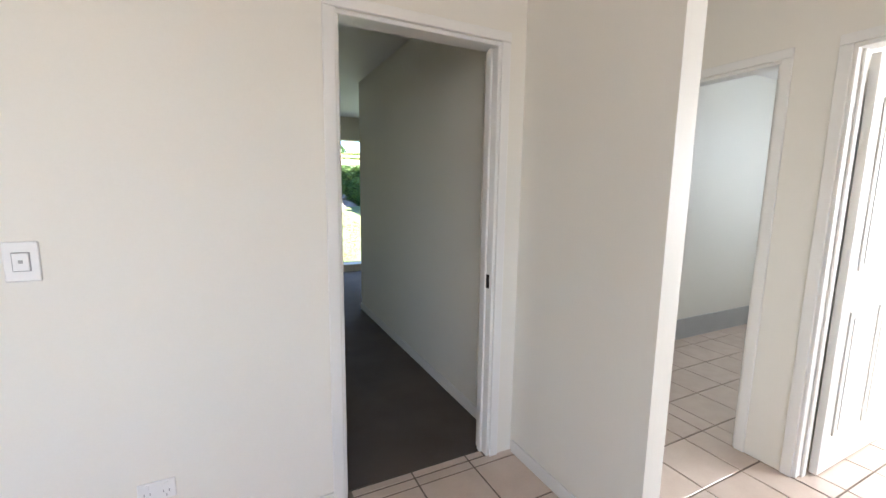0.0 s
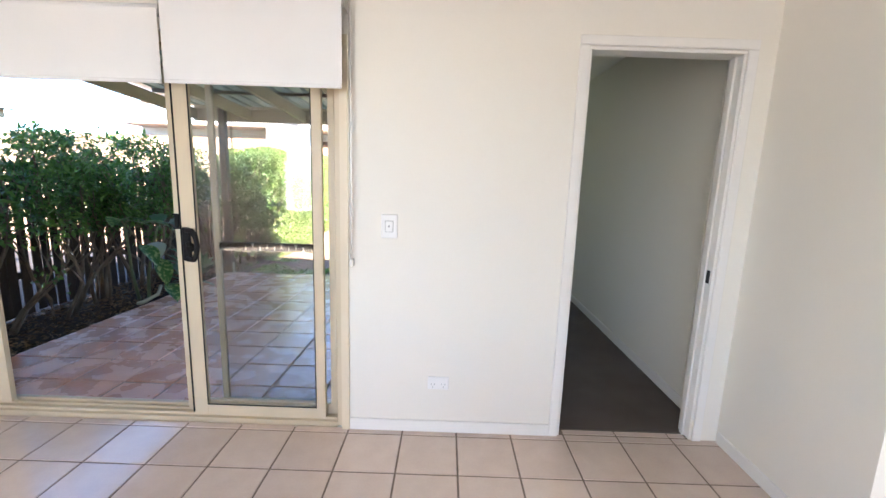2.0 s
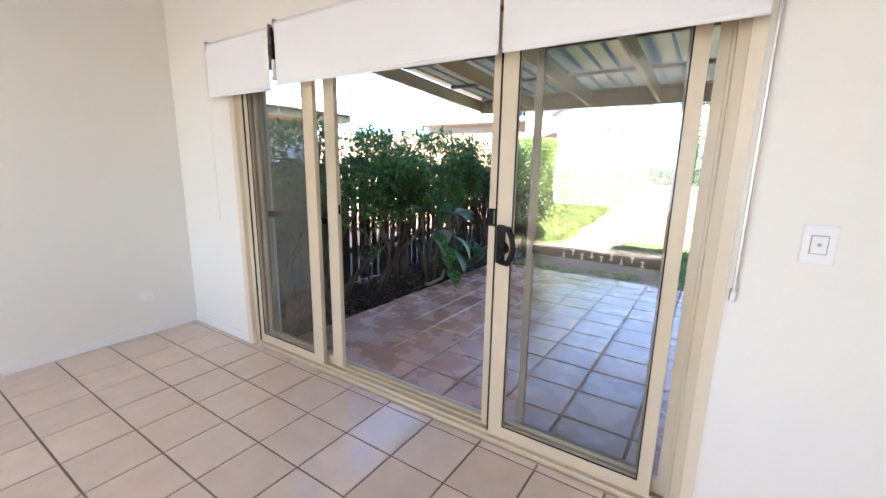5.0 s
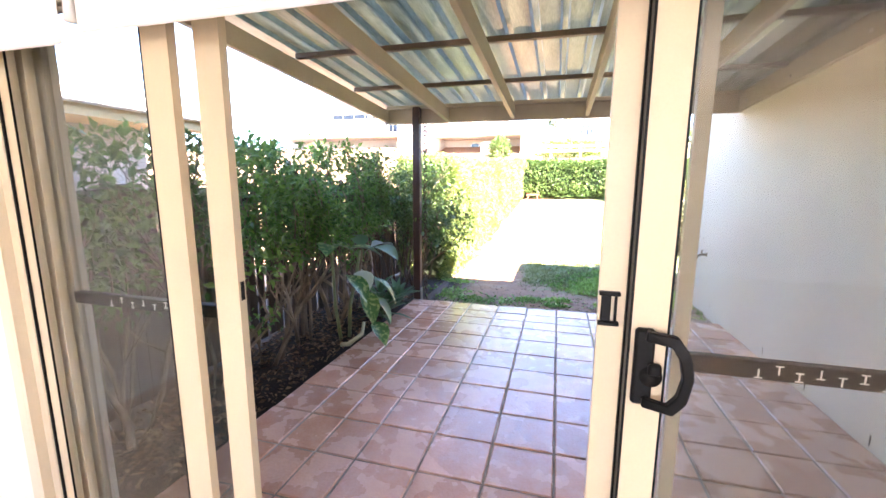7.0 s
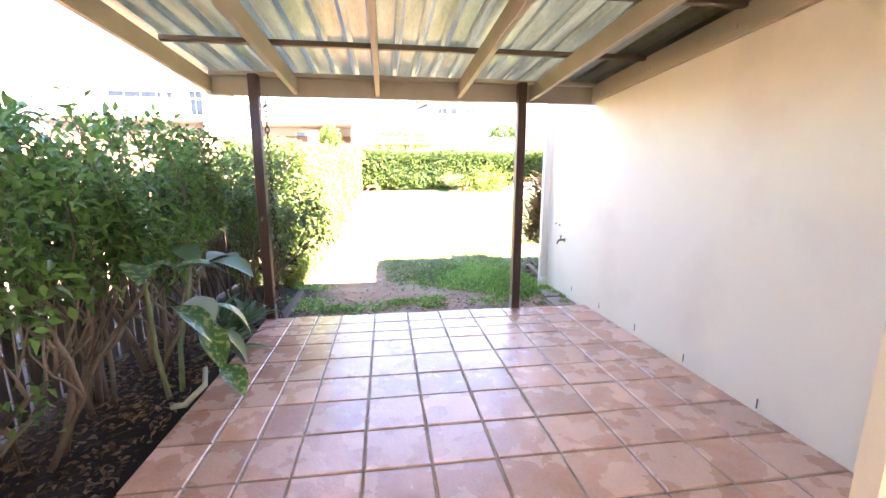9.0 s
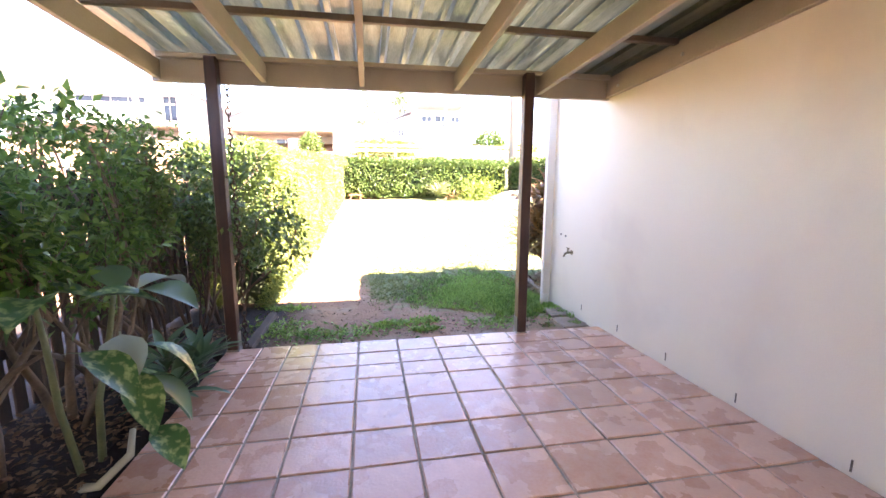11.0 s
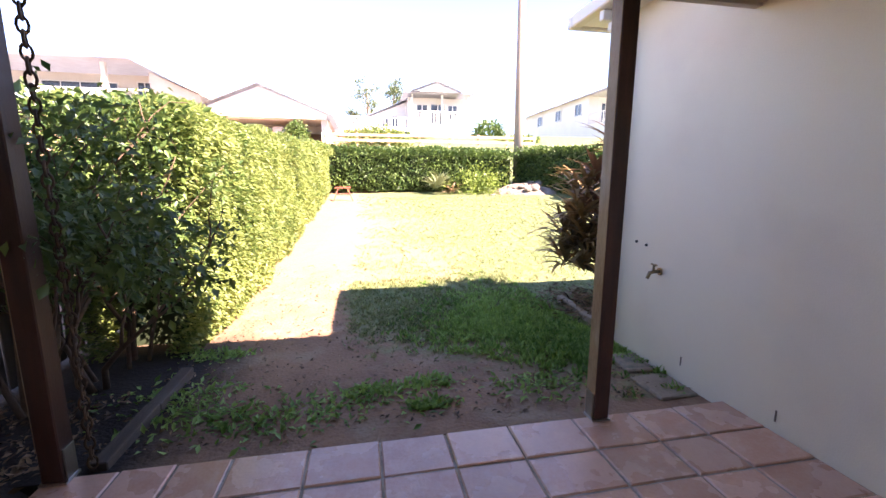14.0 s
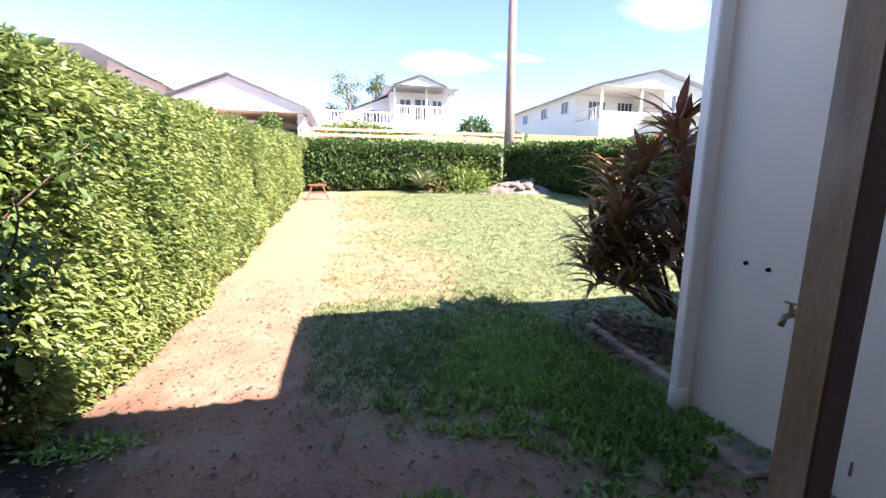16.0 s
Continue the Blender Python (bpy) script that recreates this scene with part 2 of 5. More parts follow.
def leaf_mesh(name, pos, out, size, material, rng, droop=0.3, width=0.5, spread=0.9):
    """Many folded leaves: pos and out are arrays of places and growing directions."""
    n = len(pos)
    d = out + rng.normal(0, spread, (n, 3))
    d[:, 2] -= droop
    d /= np.linalg.norm(d, axis=1, keepdims=True)
    side = np.cross(d, rng.normal(0, 1, (n, 3)) * 0.5 + np.array((0, 0, 1.0)))
    side /= np.linalg.norm(side, axis=1, keepdims=True) + 1e-9
    up = np.cross(side, d)
    L = size * rng.uniform(0.65, 1.25, n)[:, None]
    W = L * width * 0.5
    v = np.empty((n, 4, 3))
    v[:, 0] = pos
    v[:, 1] = pos + d * L * 0.45 + side * W + up * W * 0.45
    v[:, 2] = pos + d * L - up * L * 0.12
    v[:, 3] = pos + d * L * 0.45 - side * W + up * W * 0.45
    idx = np.arange(n)[:, None] * 4
    f = np.concatenate((idx + (0, 1, 2), idx + (0, 2, 3)), 1).reshape(-1, 3)
    me = bpy.data.meshes.new(name)
    me.vertices.add(n * 4)
    me.vertices.foreach_set("co", v.reshape(-1))
    me.loops.add(len(f) * 3)
    me.loops.foreach_set("vertex_index", f.reshape(-1).astype(np.int32))
    me.polygons.add(len(f))
    me.polygons.foreach_set("loop_start", np.arange(0, len(f) * 3, 3, dtype=np.int32))
    me.update(calc_edges=True)
    me.validate()
    me.materials.append(material)
    return me


def mesh_part(name, me, parent, label=""):
    ob = new(name, me)
    ob.parent = parent
    ob.matrix_parent_inverse = Matrix.Translation(-PLACE.get(parent.name, Vector((0, 0, 0))))
    return tagged(ob, label)


def lumps(p, s, seed=0.0):
    return noise.noise(Vector((p[0] * s + seed, p[1] * s, p[2] * s)))


# ---- ground ----
PATIO_Z = -0.10


def patio_z(y):
    """The paving falls slightly away from the house."""
    return PATIO_Z - 0.018 * (y - 4.0)


def ground_z(x, y):
    z = -0.20 - 0.045 * (max(5.8, min(y, 8.0)) - 5.8)
    if y > 9:
        z += 0.0885 * (min(y, 20.0) - 9)
    if y > 20:
        z += 0.25 * (min(y, 34.0) - 20)
    if x > 2.0 and y > 14.5:
        z += 0.12 * min((x - 2.0) / 1.5, 1.0) * min((y - 14.5) / 3.0, 1.0)
    if y < 5.8:
        z = -0.15 if x < -3.6 else -0.36
    return z


def ground_mesh():
    xs = sorted({round(v, 3) for v in [-900, -400, -150, -70, -40, -25, -16, -11, *np.arange(-8, 9.01, 0.2), 11, 14, 18, 24, 32, 45, 80, 160, 400, 900]})
    ys = sorted({round(v, 3) for v in [-900, -300, -80, -30, -12, -6, -2, 0.5, 1.9, *np.arange(2.4, 5.7, 0.2), 5.79, 5.81, *np.arange(6.0, 22.01, 0.2), 24, 27, 30, 34, 40, 60, 100, 200, 400, 900]})
    bm = bmesh.new()
    lay = bm.verts.layers.float_color.new("cover")
    rows = []
    for y in ys:
        row = []
        for x in xs:
            near = -8 < x < 9 and 1.9 < y < 22
            dz = 0.028 * noise.noise(Vector((x * 0.9, y * 0.9, 0))) + 0.012 * noise.noise(Vector((x * 3.1, y * 3.1, 4))) if near else 0
            v = bm.verts.new((x, y, ground_z(x, y) + dz))
            n1 = noise.noise(Vector((x * 0.55, y * 0.55, 7))) * 0.7 + noise.noise(Vector((x * 1.7, y * 1.7, 2))) * 0.45
            if y < 5.9:
                g = 0.0
            elif y < 9.6:
                g = 0.15 + 0.25 * (x + 2.3) + 0.32 * (y - 6.9) * (x > -2.5)
                g = min(g, 0.85) + 0.5 * n1
                if y < 6.5:
                    g -= 0.12
            else:
                g = 0.55 + 0.45 * n1 + 0.25 * (x + 1.2)
            if x < -2.3 + 0.25 * n1 and y > 5.9:
                g -= 0.55
            # Second channel: the bed's near-black mulch, carried on to darken the hedge foot.
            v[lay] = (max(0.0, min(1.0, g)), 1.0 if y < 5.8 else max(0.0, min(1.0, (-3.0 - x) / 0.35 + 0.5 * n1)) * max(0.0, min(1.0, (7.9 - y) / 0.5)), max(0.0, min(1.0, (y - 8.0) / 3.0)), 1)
            row.append(v)
        rows.append(row)
    for a, b in zip(rows, rows[1:]):
        for i in range(len(a) - 1):
            bm.faces.new((a[i], a[i + 1], b[i + 1], b[i]))
    return bm


def ground_mat():
    m = mat("garden_soil", (0.19, 0.10, 0.058), (0.32, 0.18, 0.108), 0.95, 2.2, 40, 1.0, c3=(0.29, 0.205, 0.135), dirt=3.0, bumpd=0.025)
    nt = m.node_tree
    b = nt.nodes["Principled BSDF"]
    soil = b.inputs["Base Color"].links[0].from_socket
    att = nt.nodes.new("ShaderNodeAttribute")
    att.attribute_name = "cover"
    sep = nt.nodes.new("ShaderNodeSeparateColor")
    nt.links.new(att.outputs["Color"], sep.inputs[0])
    geo = nt.nodes.new("ShaderNodeNewGeometry")
    n = nt.nodes.new("ShaderNodeTexNoise")
    n.inputs["Scale"].default_value, n.inputs["Detail"].default_value = 9, 6
    nt.links.new(geo.outputs["Position"], n.inputs["Vector"])
    grass = nt.nodes.new("ShaderNodeValToRGB")
    grass.color_ramp.elements[0].color, grass.color_ramp.elements[1].color = (0.08, 0.12, 0.035, 1), (0.20, 0.21, 0.09, 1)
    grass.color_ramp.elements[0].position, grass.color_ramp.elements[1].position = 0.35, 0.7
    nt.links.new(n.outputs["Fac"], grass.inputs[0])
    dry = nt.nodes.new("ShaderNodeMixRGB")
    dry.inputs[2].default_value = (0.30, 0.175, 0.10, 1)
    nt.links.new(sep.outputs[2], dry.inputs[0])
    nt.links.new(soil, dry.inputs[1])
    fac = nt.nodes.new("ShaderNodeMath")
    fac.operation = "MULTIPLY_ADD"
    fac.inputs[1].default_value = 1.1
    nt.links.new(n.outputs["Fac"], fac.inputs[0])
    nt.links.new(sep.outputs[0], fac.inputs[2])
    st = nt.nodes.new("ShaderNodeMapRange")
    st.inputs["From Min"].default_value, st.inputs["From Max"].default_value = 0.75, 1.25
    nt.links.new(fac.outputs[0], st.inputs[0])
    mx = nt.nodes.new("ShaderNodeMixRGB")
    nt.links.new(st.outputs[0], mx.inputs[0])
    nt.links.new(dry.outputs[0], mx.inputs[1])
    nt.links.new(grass.outputs[0], mx.inputs[2])
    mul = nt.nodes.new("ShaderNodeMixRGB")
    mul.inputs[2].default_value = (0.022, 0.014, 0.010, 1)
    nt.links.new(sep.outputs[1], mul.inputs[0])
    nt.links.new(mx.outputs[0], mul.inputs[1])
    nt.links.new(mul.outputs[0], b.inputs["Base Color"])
    return m


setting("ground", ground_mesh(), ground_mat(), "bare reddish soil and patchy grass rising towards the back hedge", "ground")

# ---- house shell ----
WALL_Y, OUT_Y = 1.595, 1.845      # living room's garden wall, inside and outside
CEIL = 2.74
WING = 2.56      # wall height of the side wing
LEFT = -4.475
SL0, SL1, SLTOP = -3.62, -0.72, 2.1      # sliding door opening
DR0, DR1, DRTOP = 0.487, 1.262, 2.09    # doorway to the carpeted room

setting("wall_garden", boxes(
    (LEFT - 0.25, WALL_Y, -0.3, SL0, OUT_Y, CEIL), (SL0, WALL_Y, SLTOP, SL1, OUT_Y, CEIL), (SL0, WALL_Y + 0.03, -0.3, SL1, OUT_Y, -0.012),
    (SL1, WALL_Y, -0.3, 0.06, OUT_Y, CEIL), (0.06, WALL_Y, -0.3, DR0, WALL_Y + 0.11, CEIL), (DR0, WALL_Y, DRTOP, DR1, WALL_Y + 0.11, CEIL),
    (DR1, WALL_Y, -0.3, 1.40, WALL_Y + 0.11, CEIL)), M_WALL, "cream painted plaster wall with a doorway and sliding door", "wall")
setting("wall_left", boxes((LEFT - 0.25, -4.4, -0.3, LEFT, WALL_Y, CEIL)), M_WALL, "plain cream painted plaster wall", "wall")
# Unseen wall; its window opening is added to go with the back lamp.
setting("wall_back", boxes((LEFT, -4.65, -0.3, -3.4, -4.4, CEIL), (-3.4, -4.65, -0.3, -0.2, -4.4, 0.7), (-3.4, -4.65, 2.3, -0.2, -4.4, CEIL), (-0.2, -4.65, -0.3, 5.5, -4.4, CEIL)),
        M_WALL, "unseen cream painted plaster wall with an added wide opening", "wall")
setting("wall_return", boxes((1.40, 0.79, 0, 1.50, 1.95, CEIL)), M_WALL, "short cream plaster return wall with square end", "wall")
setting("wall_bedroom", boxes((1.39, 1.95, 0, 1.50, 4.55, CEIL)), M_WALL, "plain cream wall beside the carpet", "wall")
setting("wall_hall", boxes((1.50, 1.95, 0, 2.55, 2.05, CEIL), (2.55, 1.80, 0, 2.65, 2.31, CEIL), (2.55, 1.06, 2.06, 2.65, 1.80, CEIL), (2.55, 0.80, 0, 2.65, 1.06, CEIL),
                           (2.55, 0.0, 2.06, 2.65, 0.80, CEIL), (2.55, -4.4, 0, 2.65, 0.0, CEIL)), M_WALL, "cream hall wall with two doorways", "wall")
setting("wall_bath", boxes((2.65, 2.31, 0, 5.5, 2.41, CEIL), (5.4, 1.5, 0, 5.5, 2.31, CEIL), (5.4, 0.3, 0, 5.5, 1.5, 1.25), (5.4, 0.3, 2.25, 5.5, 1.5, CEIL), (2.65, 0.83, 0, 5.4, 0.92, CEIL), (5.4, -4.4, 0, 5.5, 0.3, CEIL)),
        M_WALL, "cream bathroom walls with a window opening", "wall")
setting("wall_side", boxes((0.045, OUT_Y, -0.4, 0.28, 7.05, WING), (0.28, 6.80, -0.4, 1.4, 7.05, WING), (1.4, 6.80, -0.4, 3.2, 7.05, 0.12), (1.4, 6.80, 2.2, 3.2, 7.05, WING), (3.2, 6.80, -0.4, 5.2, 7.05, WING),
                           (5.0, 2.42, -0.4, 5.2, 6.8, WING)), M_RENDER, "cream rendered house wall with faint stains", "wall")
setting("ceiling", boxes((LEFT - 0.25, -4.65, CEIL, 5.5, WALL_Y + 0.25, CEIL + 0.08), (0.06, WALL_Y + 0.25, WING, 5.5, 7.05, WING + 0.06)), M_CEIL, "white painted plasterboard ceiling", "ceiling")
carpet = setting("floor_carpet", boxes((0.28, 1.705, -0.3, 1.39, 2.42, 0.004), (DR0, 1.655, -0.3, DR1, 1.705, 0.004), (0.28, 2.42, -0.3, 5.0, 6.8, 0.004)), M_CARPET, "dark taupe short-pile carpet", "carpet")
floor = setting("floor", boxes((LEFT, -4.4, -0.3, 2.55, WALL_Y, -0.004), (DR0, WALL_Y, -0.3, DR1, 1.655, -0.004), (1.50, WALL_Y, -0.3, 2.55, 1.95, -0.004), (2.55, -4.4, -0.3, 5.4, 2.31, -0.004)),
                M_GROUT, "cream ceramic floor tiles with dark grout", "floor")
setting("baseboard", boxes((LEFT, WALL_Y - 0.012, 0, SL0 - 0.05, WALL_Y, 0.07), (SL1 + 0.03, WALL_Y - 0.012, 0, DR0 - 0.045, WALL_Y, 0.07), (LEFT, -4.4, 0, LEFT + 0.012, WALL_Y - 0.012, 0.07),
                           (1.388, 0.79, 0, 1.40, WALL_Y - 0.02, 0.07), (1.378, 1.72, 0.004, 1.39, 4.55, 0.08), (1.50, 1.938, 0, 2.50, 1.95, 0.07), bevel=0.003), M_TRIM, "low cream painted skirting boards", "baseboard")
setting("trim_bath", boxes((2.65, 2.298, 0, 5.4, 2.31, 0.2)), mat("grey_skirting_tile", (0.42, 0.42, 0.41), (0.48, 0.48, 0.47), 0.35, 3, 60, 0.03), "grey tiled bathroom skirting", "trim")


def roof_slab(name, pts, faces, label):
    bm = bmesh.new()
    vs = [bm.verts.new(p) for p in pts]
    for f in faces:
        bm.faces.new([vs[i] for i in f])
    bmesh.ops.solidify(bm, geom=bm.faces[:], thickness=0.05)
    return setting(name, bm, M_TILEROOF, label, "roof")


M_TILEROOF = mat("grey_roof_tile", (0.12, 0.11, 0.11), (0.19, 0.18, 0.17), 0.7, 3, 40, 0.4)
# main roof, a gable over the living room, and a hip over the side wing
roof_slab("roof_main", [(-5.2, -5.2, 2.72), (6.0, -5.2, 2.72), (6.0, -1.4, 4.1), (-5.2, -1.4, 4.1), (-5.2, 2.15, 2.72), (6.0, 2.15, 2.72)], [(0, 1, 2, 3), (3, 2, 5, 4)], "grey tiled roof")
roof_slab("roof_wing", [(-0.22, 2.17, 2.63), (-0.22, 7.36, 2.63), (5.6, 7.36, 2.63), (5.6, 2.17, 2.60), (2.6, 2.17, 3.66), (2.6, 4.6, 3.66)], [(0, 1, 5, 4), (1, 2, 5), (2, 3, 4, 5)], "grey tiled hip roof over the wing")
setting("eave", boxes((-0.20, 2.2, 2.54, 0.06, 7.32, 2.56), (0.06, 7.05, 2.54, 5.5, 7.32, 2.56)), M_TRIM, "white painted eave lining", "eave")
gutter = thing("gutter", (-0.38, 4.8, 2.48), "cream metal roof gutter along the eave", "gutter", kind="structure")
part("gutter_channel", boxes((-0.29, 2.25, 2.53, -0.20, 7.34, 2.63), (-0.29, 7.345, 2.53, 5.6, 7.42, 2.63), bevel=0.01), M_PIPE, gutter)

def frosted():
    m = bpy.data.materials.new("frosted_glass")
    m.use_nodes = True
    nt = m.node_tree
    t = nt.nodes.new("ShaderNodeBsdfTranslucent")
    t.inputs[0].default_value = (0.25, 0.28, 0.30, 1)
    nt.links.new(t.outputs[0], nt.nodes["Material Output"].inputs[0])
    return m


# Unseen pane, added to keep direct sun off the bathroom wall.
setting("window_bath", boxes((5.44, 0.3, 1.25, 5.45, 1.5, 2.25)), frosted(), "unseen frosted pane added to break up the sun", "window")
# door linings and architraves
def architrave(name, a0, a1, top, plane, out, axis, label, w=0.045, depth=0.012, lining=0.11):
    """A lining and architraves round an opening from a0 to a1; plane is the wall face, out the way it faces."""
    th = thing(name, (a0, plane, 0) if axis == "x" else (plane, a0, 0), label, "door frame", kind="structure")

    def put(nm, lo, hi, z0, z1, p0, p1):
        p0, p1 = min(p0, p1), max(p0, p1)
        bm = boxes((lo, p0, z0, hi, p1, z1) if axis == "x" else (p0, lo, z0, p1, hi, z1), bevel=0.003)
        part(nm, bm, M_TRIM, th)
    face = plane + out * depth
    put("jamb", a0 - w, a0 + 0.004, 0, top, plane, face)
    put("jamb", a1 - 0.004, a1 + w, 0, top, plane, face)
    put("head", a0 - w, a1 + w, top + 0.0005, top + w, plane, face + out * 0.002)
    back = plane - out * lining
    put("lining", a0, a0 + 0.018, 0, top - 0.018, plane - out * 0.001, back)
    put("lining", a1 - 0.018, a1, 0, top - 0.018, plane - out * 0.001, back)
    put("lining_head", a0, a1, top - 0.018, top, plane - out * 0.001, back)
    put("door_stop", a0 + 0.018, a0 + 0.03, 0, top - 0.018, plane - out * 0.045, plane - out * 0.08)
    put("door_stop", a1 - 0.03, a1 - 0.018, 0, top - 0.018, plane - out * 0.045, plane - out * 0.08)
    return th


d1 = architrave("door_frame", DR0, DR1, DRTOP, WALL_Y, -1, "x", "white gloss painted doorway architrave")
part("strike_plate", boxes((DR1 - 0.021, WALL_Y + 0.02, 0.915, DR1 - 0.0175, WALL_Y + 0.045, 0.985)), M_BLACK, d1, "dark metal strike plate")
architrave("door_frame", 1.06, 1.80, 2.06, 2.55, -1, "y", "white gloss painted bathroom doorway architrave", lining=0.10)
d3 = architrave("door_frame", 0.0, 0.80, 2.06, 2.55, -1, "y", "white gloss painted doorway architrave with hinges", lining=0.10)
for z in (0.2, 1.82):
    part("hinge", boxes((2.60, 0.775, z, 2.645, 0.783, z + 0.09)), M_STEEL, d3, "steel butt hinge")

# open panelled door, swung back into the side room
hall_door = thing("panel_door", (2.66, 0.77, 0.01), "white moulded panel door standing open", "door")
part("door_leaf", boxes((2.66, 0.74, 0.01, 3.42, 0.775, 2.03), bevel=0.003), M_TRIM, hall_door)
for x0, x1 in ((2.75, 3.0), (3.08, 3.33)):
    for z0, z1 in ((0.2, 0.85), (1.05, 1.85)):
        bm = boxes((x0, 0.731, z0, x1, 0.7395, z1), bevel=0.004)
        box(bm, x0 + 0.03, 0.726, z0 + 0.03, x1 - 0.03, 0.7305, z1 - 0.03, bevel=0.002)
        part("panel", bm, M_TRIM, hall_door)
tube_bm = tube(bmesh.new(), [(3.36, 0.74, 1.0), (3.36, 0.69, 1.0), (3.25, 0.68, 1.0)], [0.011, 0.011, 0.009], 8)
part("handle", tube_bm, M_STEEL, hall_door, "brushed metal lever handle", True)

# ---- sliding door ----
slider = thing("sliding_door", (-2.17, 1.72, 0), "cream aluminium sliding glass door, both panels slid open", "sliding door", kind="structure")
F0, F1 = 1.615, 1.765
part("jamb", boxes((SL0, F0, 0.0, SL0 + 0.05, F1, SLTOP), (SL0 + 0.05, F0 + 0.05, 0.02, SL0 + 0.065, F0 + 0.06, SLTOP - 0.05), bevel=0.003), M_ALU, slider)
part("jamb", boxes((SL1 - 0.05, F0, 0.0, SL1, F1, SLTOP), (SL1 - 0.065, F0 + 0.05, 0.02, SL1 - 0.05, F0 + 0.06, SLTOP - 0.05), bevel=0.003), M_ALU, slider)
part("head", boxes((SL0 + 0.05, F0, SLTOP - 0.05, SL1 - 0.05, F1, SLTOP)), M_ALU, slider)
part("sill", boxes((SL0 + 0.05, F0, -0.011, SL1 - 0.05, F1 + 0.02, 0.022), (SL0 + 0.05, F0 + 0.025, 0.022, SL1 - 0.05, F0 + 0.032, 0.036), (SL0 + 0.05, F0 + 0.075, 0.022, SL1 - 0.05, F0 + 0.082, 0.036),
                   (SL0 + 0.05, F0 + 0.12, 0.022, SL1 - 0.05, F0 + 0.127, 0.036)), M_ALU, slider, "cream aluminium sill with tracks")
part("reveal", boxes((SL0 - 0.004, WALL_Y - 0.014, 0, SL0 + 0.014, F0, SLTOP), (SL1 - 0.014, WALL_Y - 0.014, 0, SL1 + 0.028, F0, SLTOP), (SL0 - 0.045, WALL_Y - 0.014, 0.0, SL0 - 0.0045, WALL_Y, SLTOP)), M_REVEAL, slider, "cream painted timber reveal")


def glazed(name, x0, x1, y, label, stile0=0.05, stile1=0.05, rail=0.06, material=None, pane=None, depth=0.03, beads=False):
    material, pane = material or M_ALU, pane or M_GLASS
    z0, z1 = 0.036, SLTOP - 0.05
    p = part(name, boxes((x0, y, z0, x0 + stile0, y + depth, z1), (x1 - stile1, y, z0, x1, y + depth, z1), (x0 + stile0, y + 0.002, z0, x1 - stile1, y + depth - 0.002, z0 + rail), (x0 + stile0, y + 0.002, z1 - rail, x1 - stile1, y + depth - 0.002, z1)),
             material, slider, label)
    bm = boxes((x0 + stile0 - 0.004, y + depth / 2 - 0.002, z0 + rail - 0.004, x1 - stile1 + 0.004, y + depth / 2 + 0.002, z1 - rail + 0.004))
    part("pane", bm, pane, p)
    if not beads:
        return p
    bead = boxes((x0 + stile0, y - 0.0012, z0 + rail, x0 + stile0 + 0.005, y + 0.004, z1 - rail), (x1 - stile1 - 0.005, y - 0.0012, z0 + rail, x1 - stile1, y + 0.004, z1 - rail),
                 (x0 + stile0 + 0.005, y - 0.0012, z0 + rail, x1 - stile1 - 0.005, y + 0.004, z0 + rail + 0.005))
    part("glazing_bead", bead, M_BLACK, p, "black rubber glazing bead")
    return p


pl_in = glazed("sliding_panel", SL0 + 0.05, -2.85, F0 + 0.012, "sliding glass panel slid fully open", stile1=0.095, beads=True)
pr_in = glazed("sliding_panel", -1.597, SL1 - 0.12, F0 + 0.012, "sliding glass panel slid fully open", stile0=0.075, beads=True)
glazed("fixed_panel", SL0 + 0.05, -2.72, F0 + 0.062, "fixed glass panel", stile1=0.09)
glazed("fixed_panel", -1.665, SL1 - 0.05, F0 + 0.062, "fixed glass panel", stile0=0.06)
scr_l = glazed("screen_panel", SL0 + 0.07, -2.79, F0 + 0.108, "cream-framed fly screen door slid open", 0.045, 0.045, 0.05, M_ALUD, M_SCREEN, 0.022)
scr_r = glazed("screen_panel", -1.482, SL1 - 0.16, F0 + 0.108, "cream-framed fly screen door slid open", 0.032, 0.032, 0.05, M_ALUD, M_SCREEN, 0.022)


def midrail(scr, x0, x1):
    y = F0 + 0.1
    r = part("midrail", boxes((x0, y, 0.992, x1, y + 0.03, 1.036), bevel=0.003), M_BLACK, scr, "black screen door midrail with white marks")
    bm = bmesh.new()
    n = 9
    for k in range(n):
        cx = x0 + (x1 - x0) * (0.28 + 0.6 * k / (n - 1))
        zc = 1.014 + (0.006 if k % 2 else -0.006)
        box(bm, cx - 0.0016, y - 0.002, zc - 0.011, cx + 0.0016, y - 0.0008, zc + 0.011)
        for s in ((-1,), (1,), (-1, 1))[k % 3]:
            box(bm, cx - 0.008, y - 0.0022, zc + s * 0.010 - 0.0015, cx + 0.008, y - 0.001, zc + s * 0.010 + 0.0015)
    part("mark", bm, M_WHITE, r, "white printed tick marks")


midrail(scr_l, SL0 + 0.115, -2.835)
midrail(scr_r, -1.451, SL1 - 0.192)


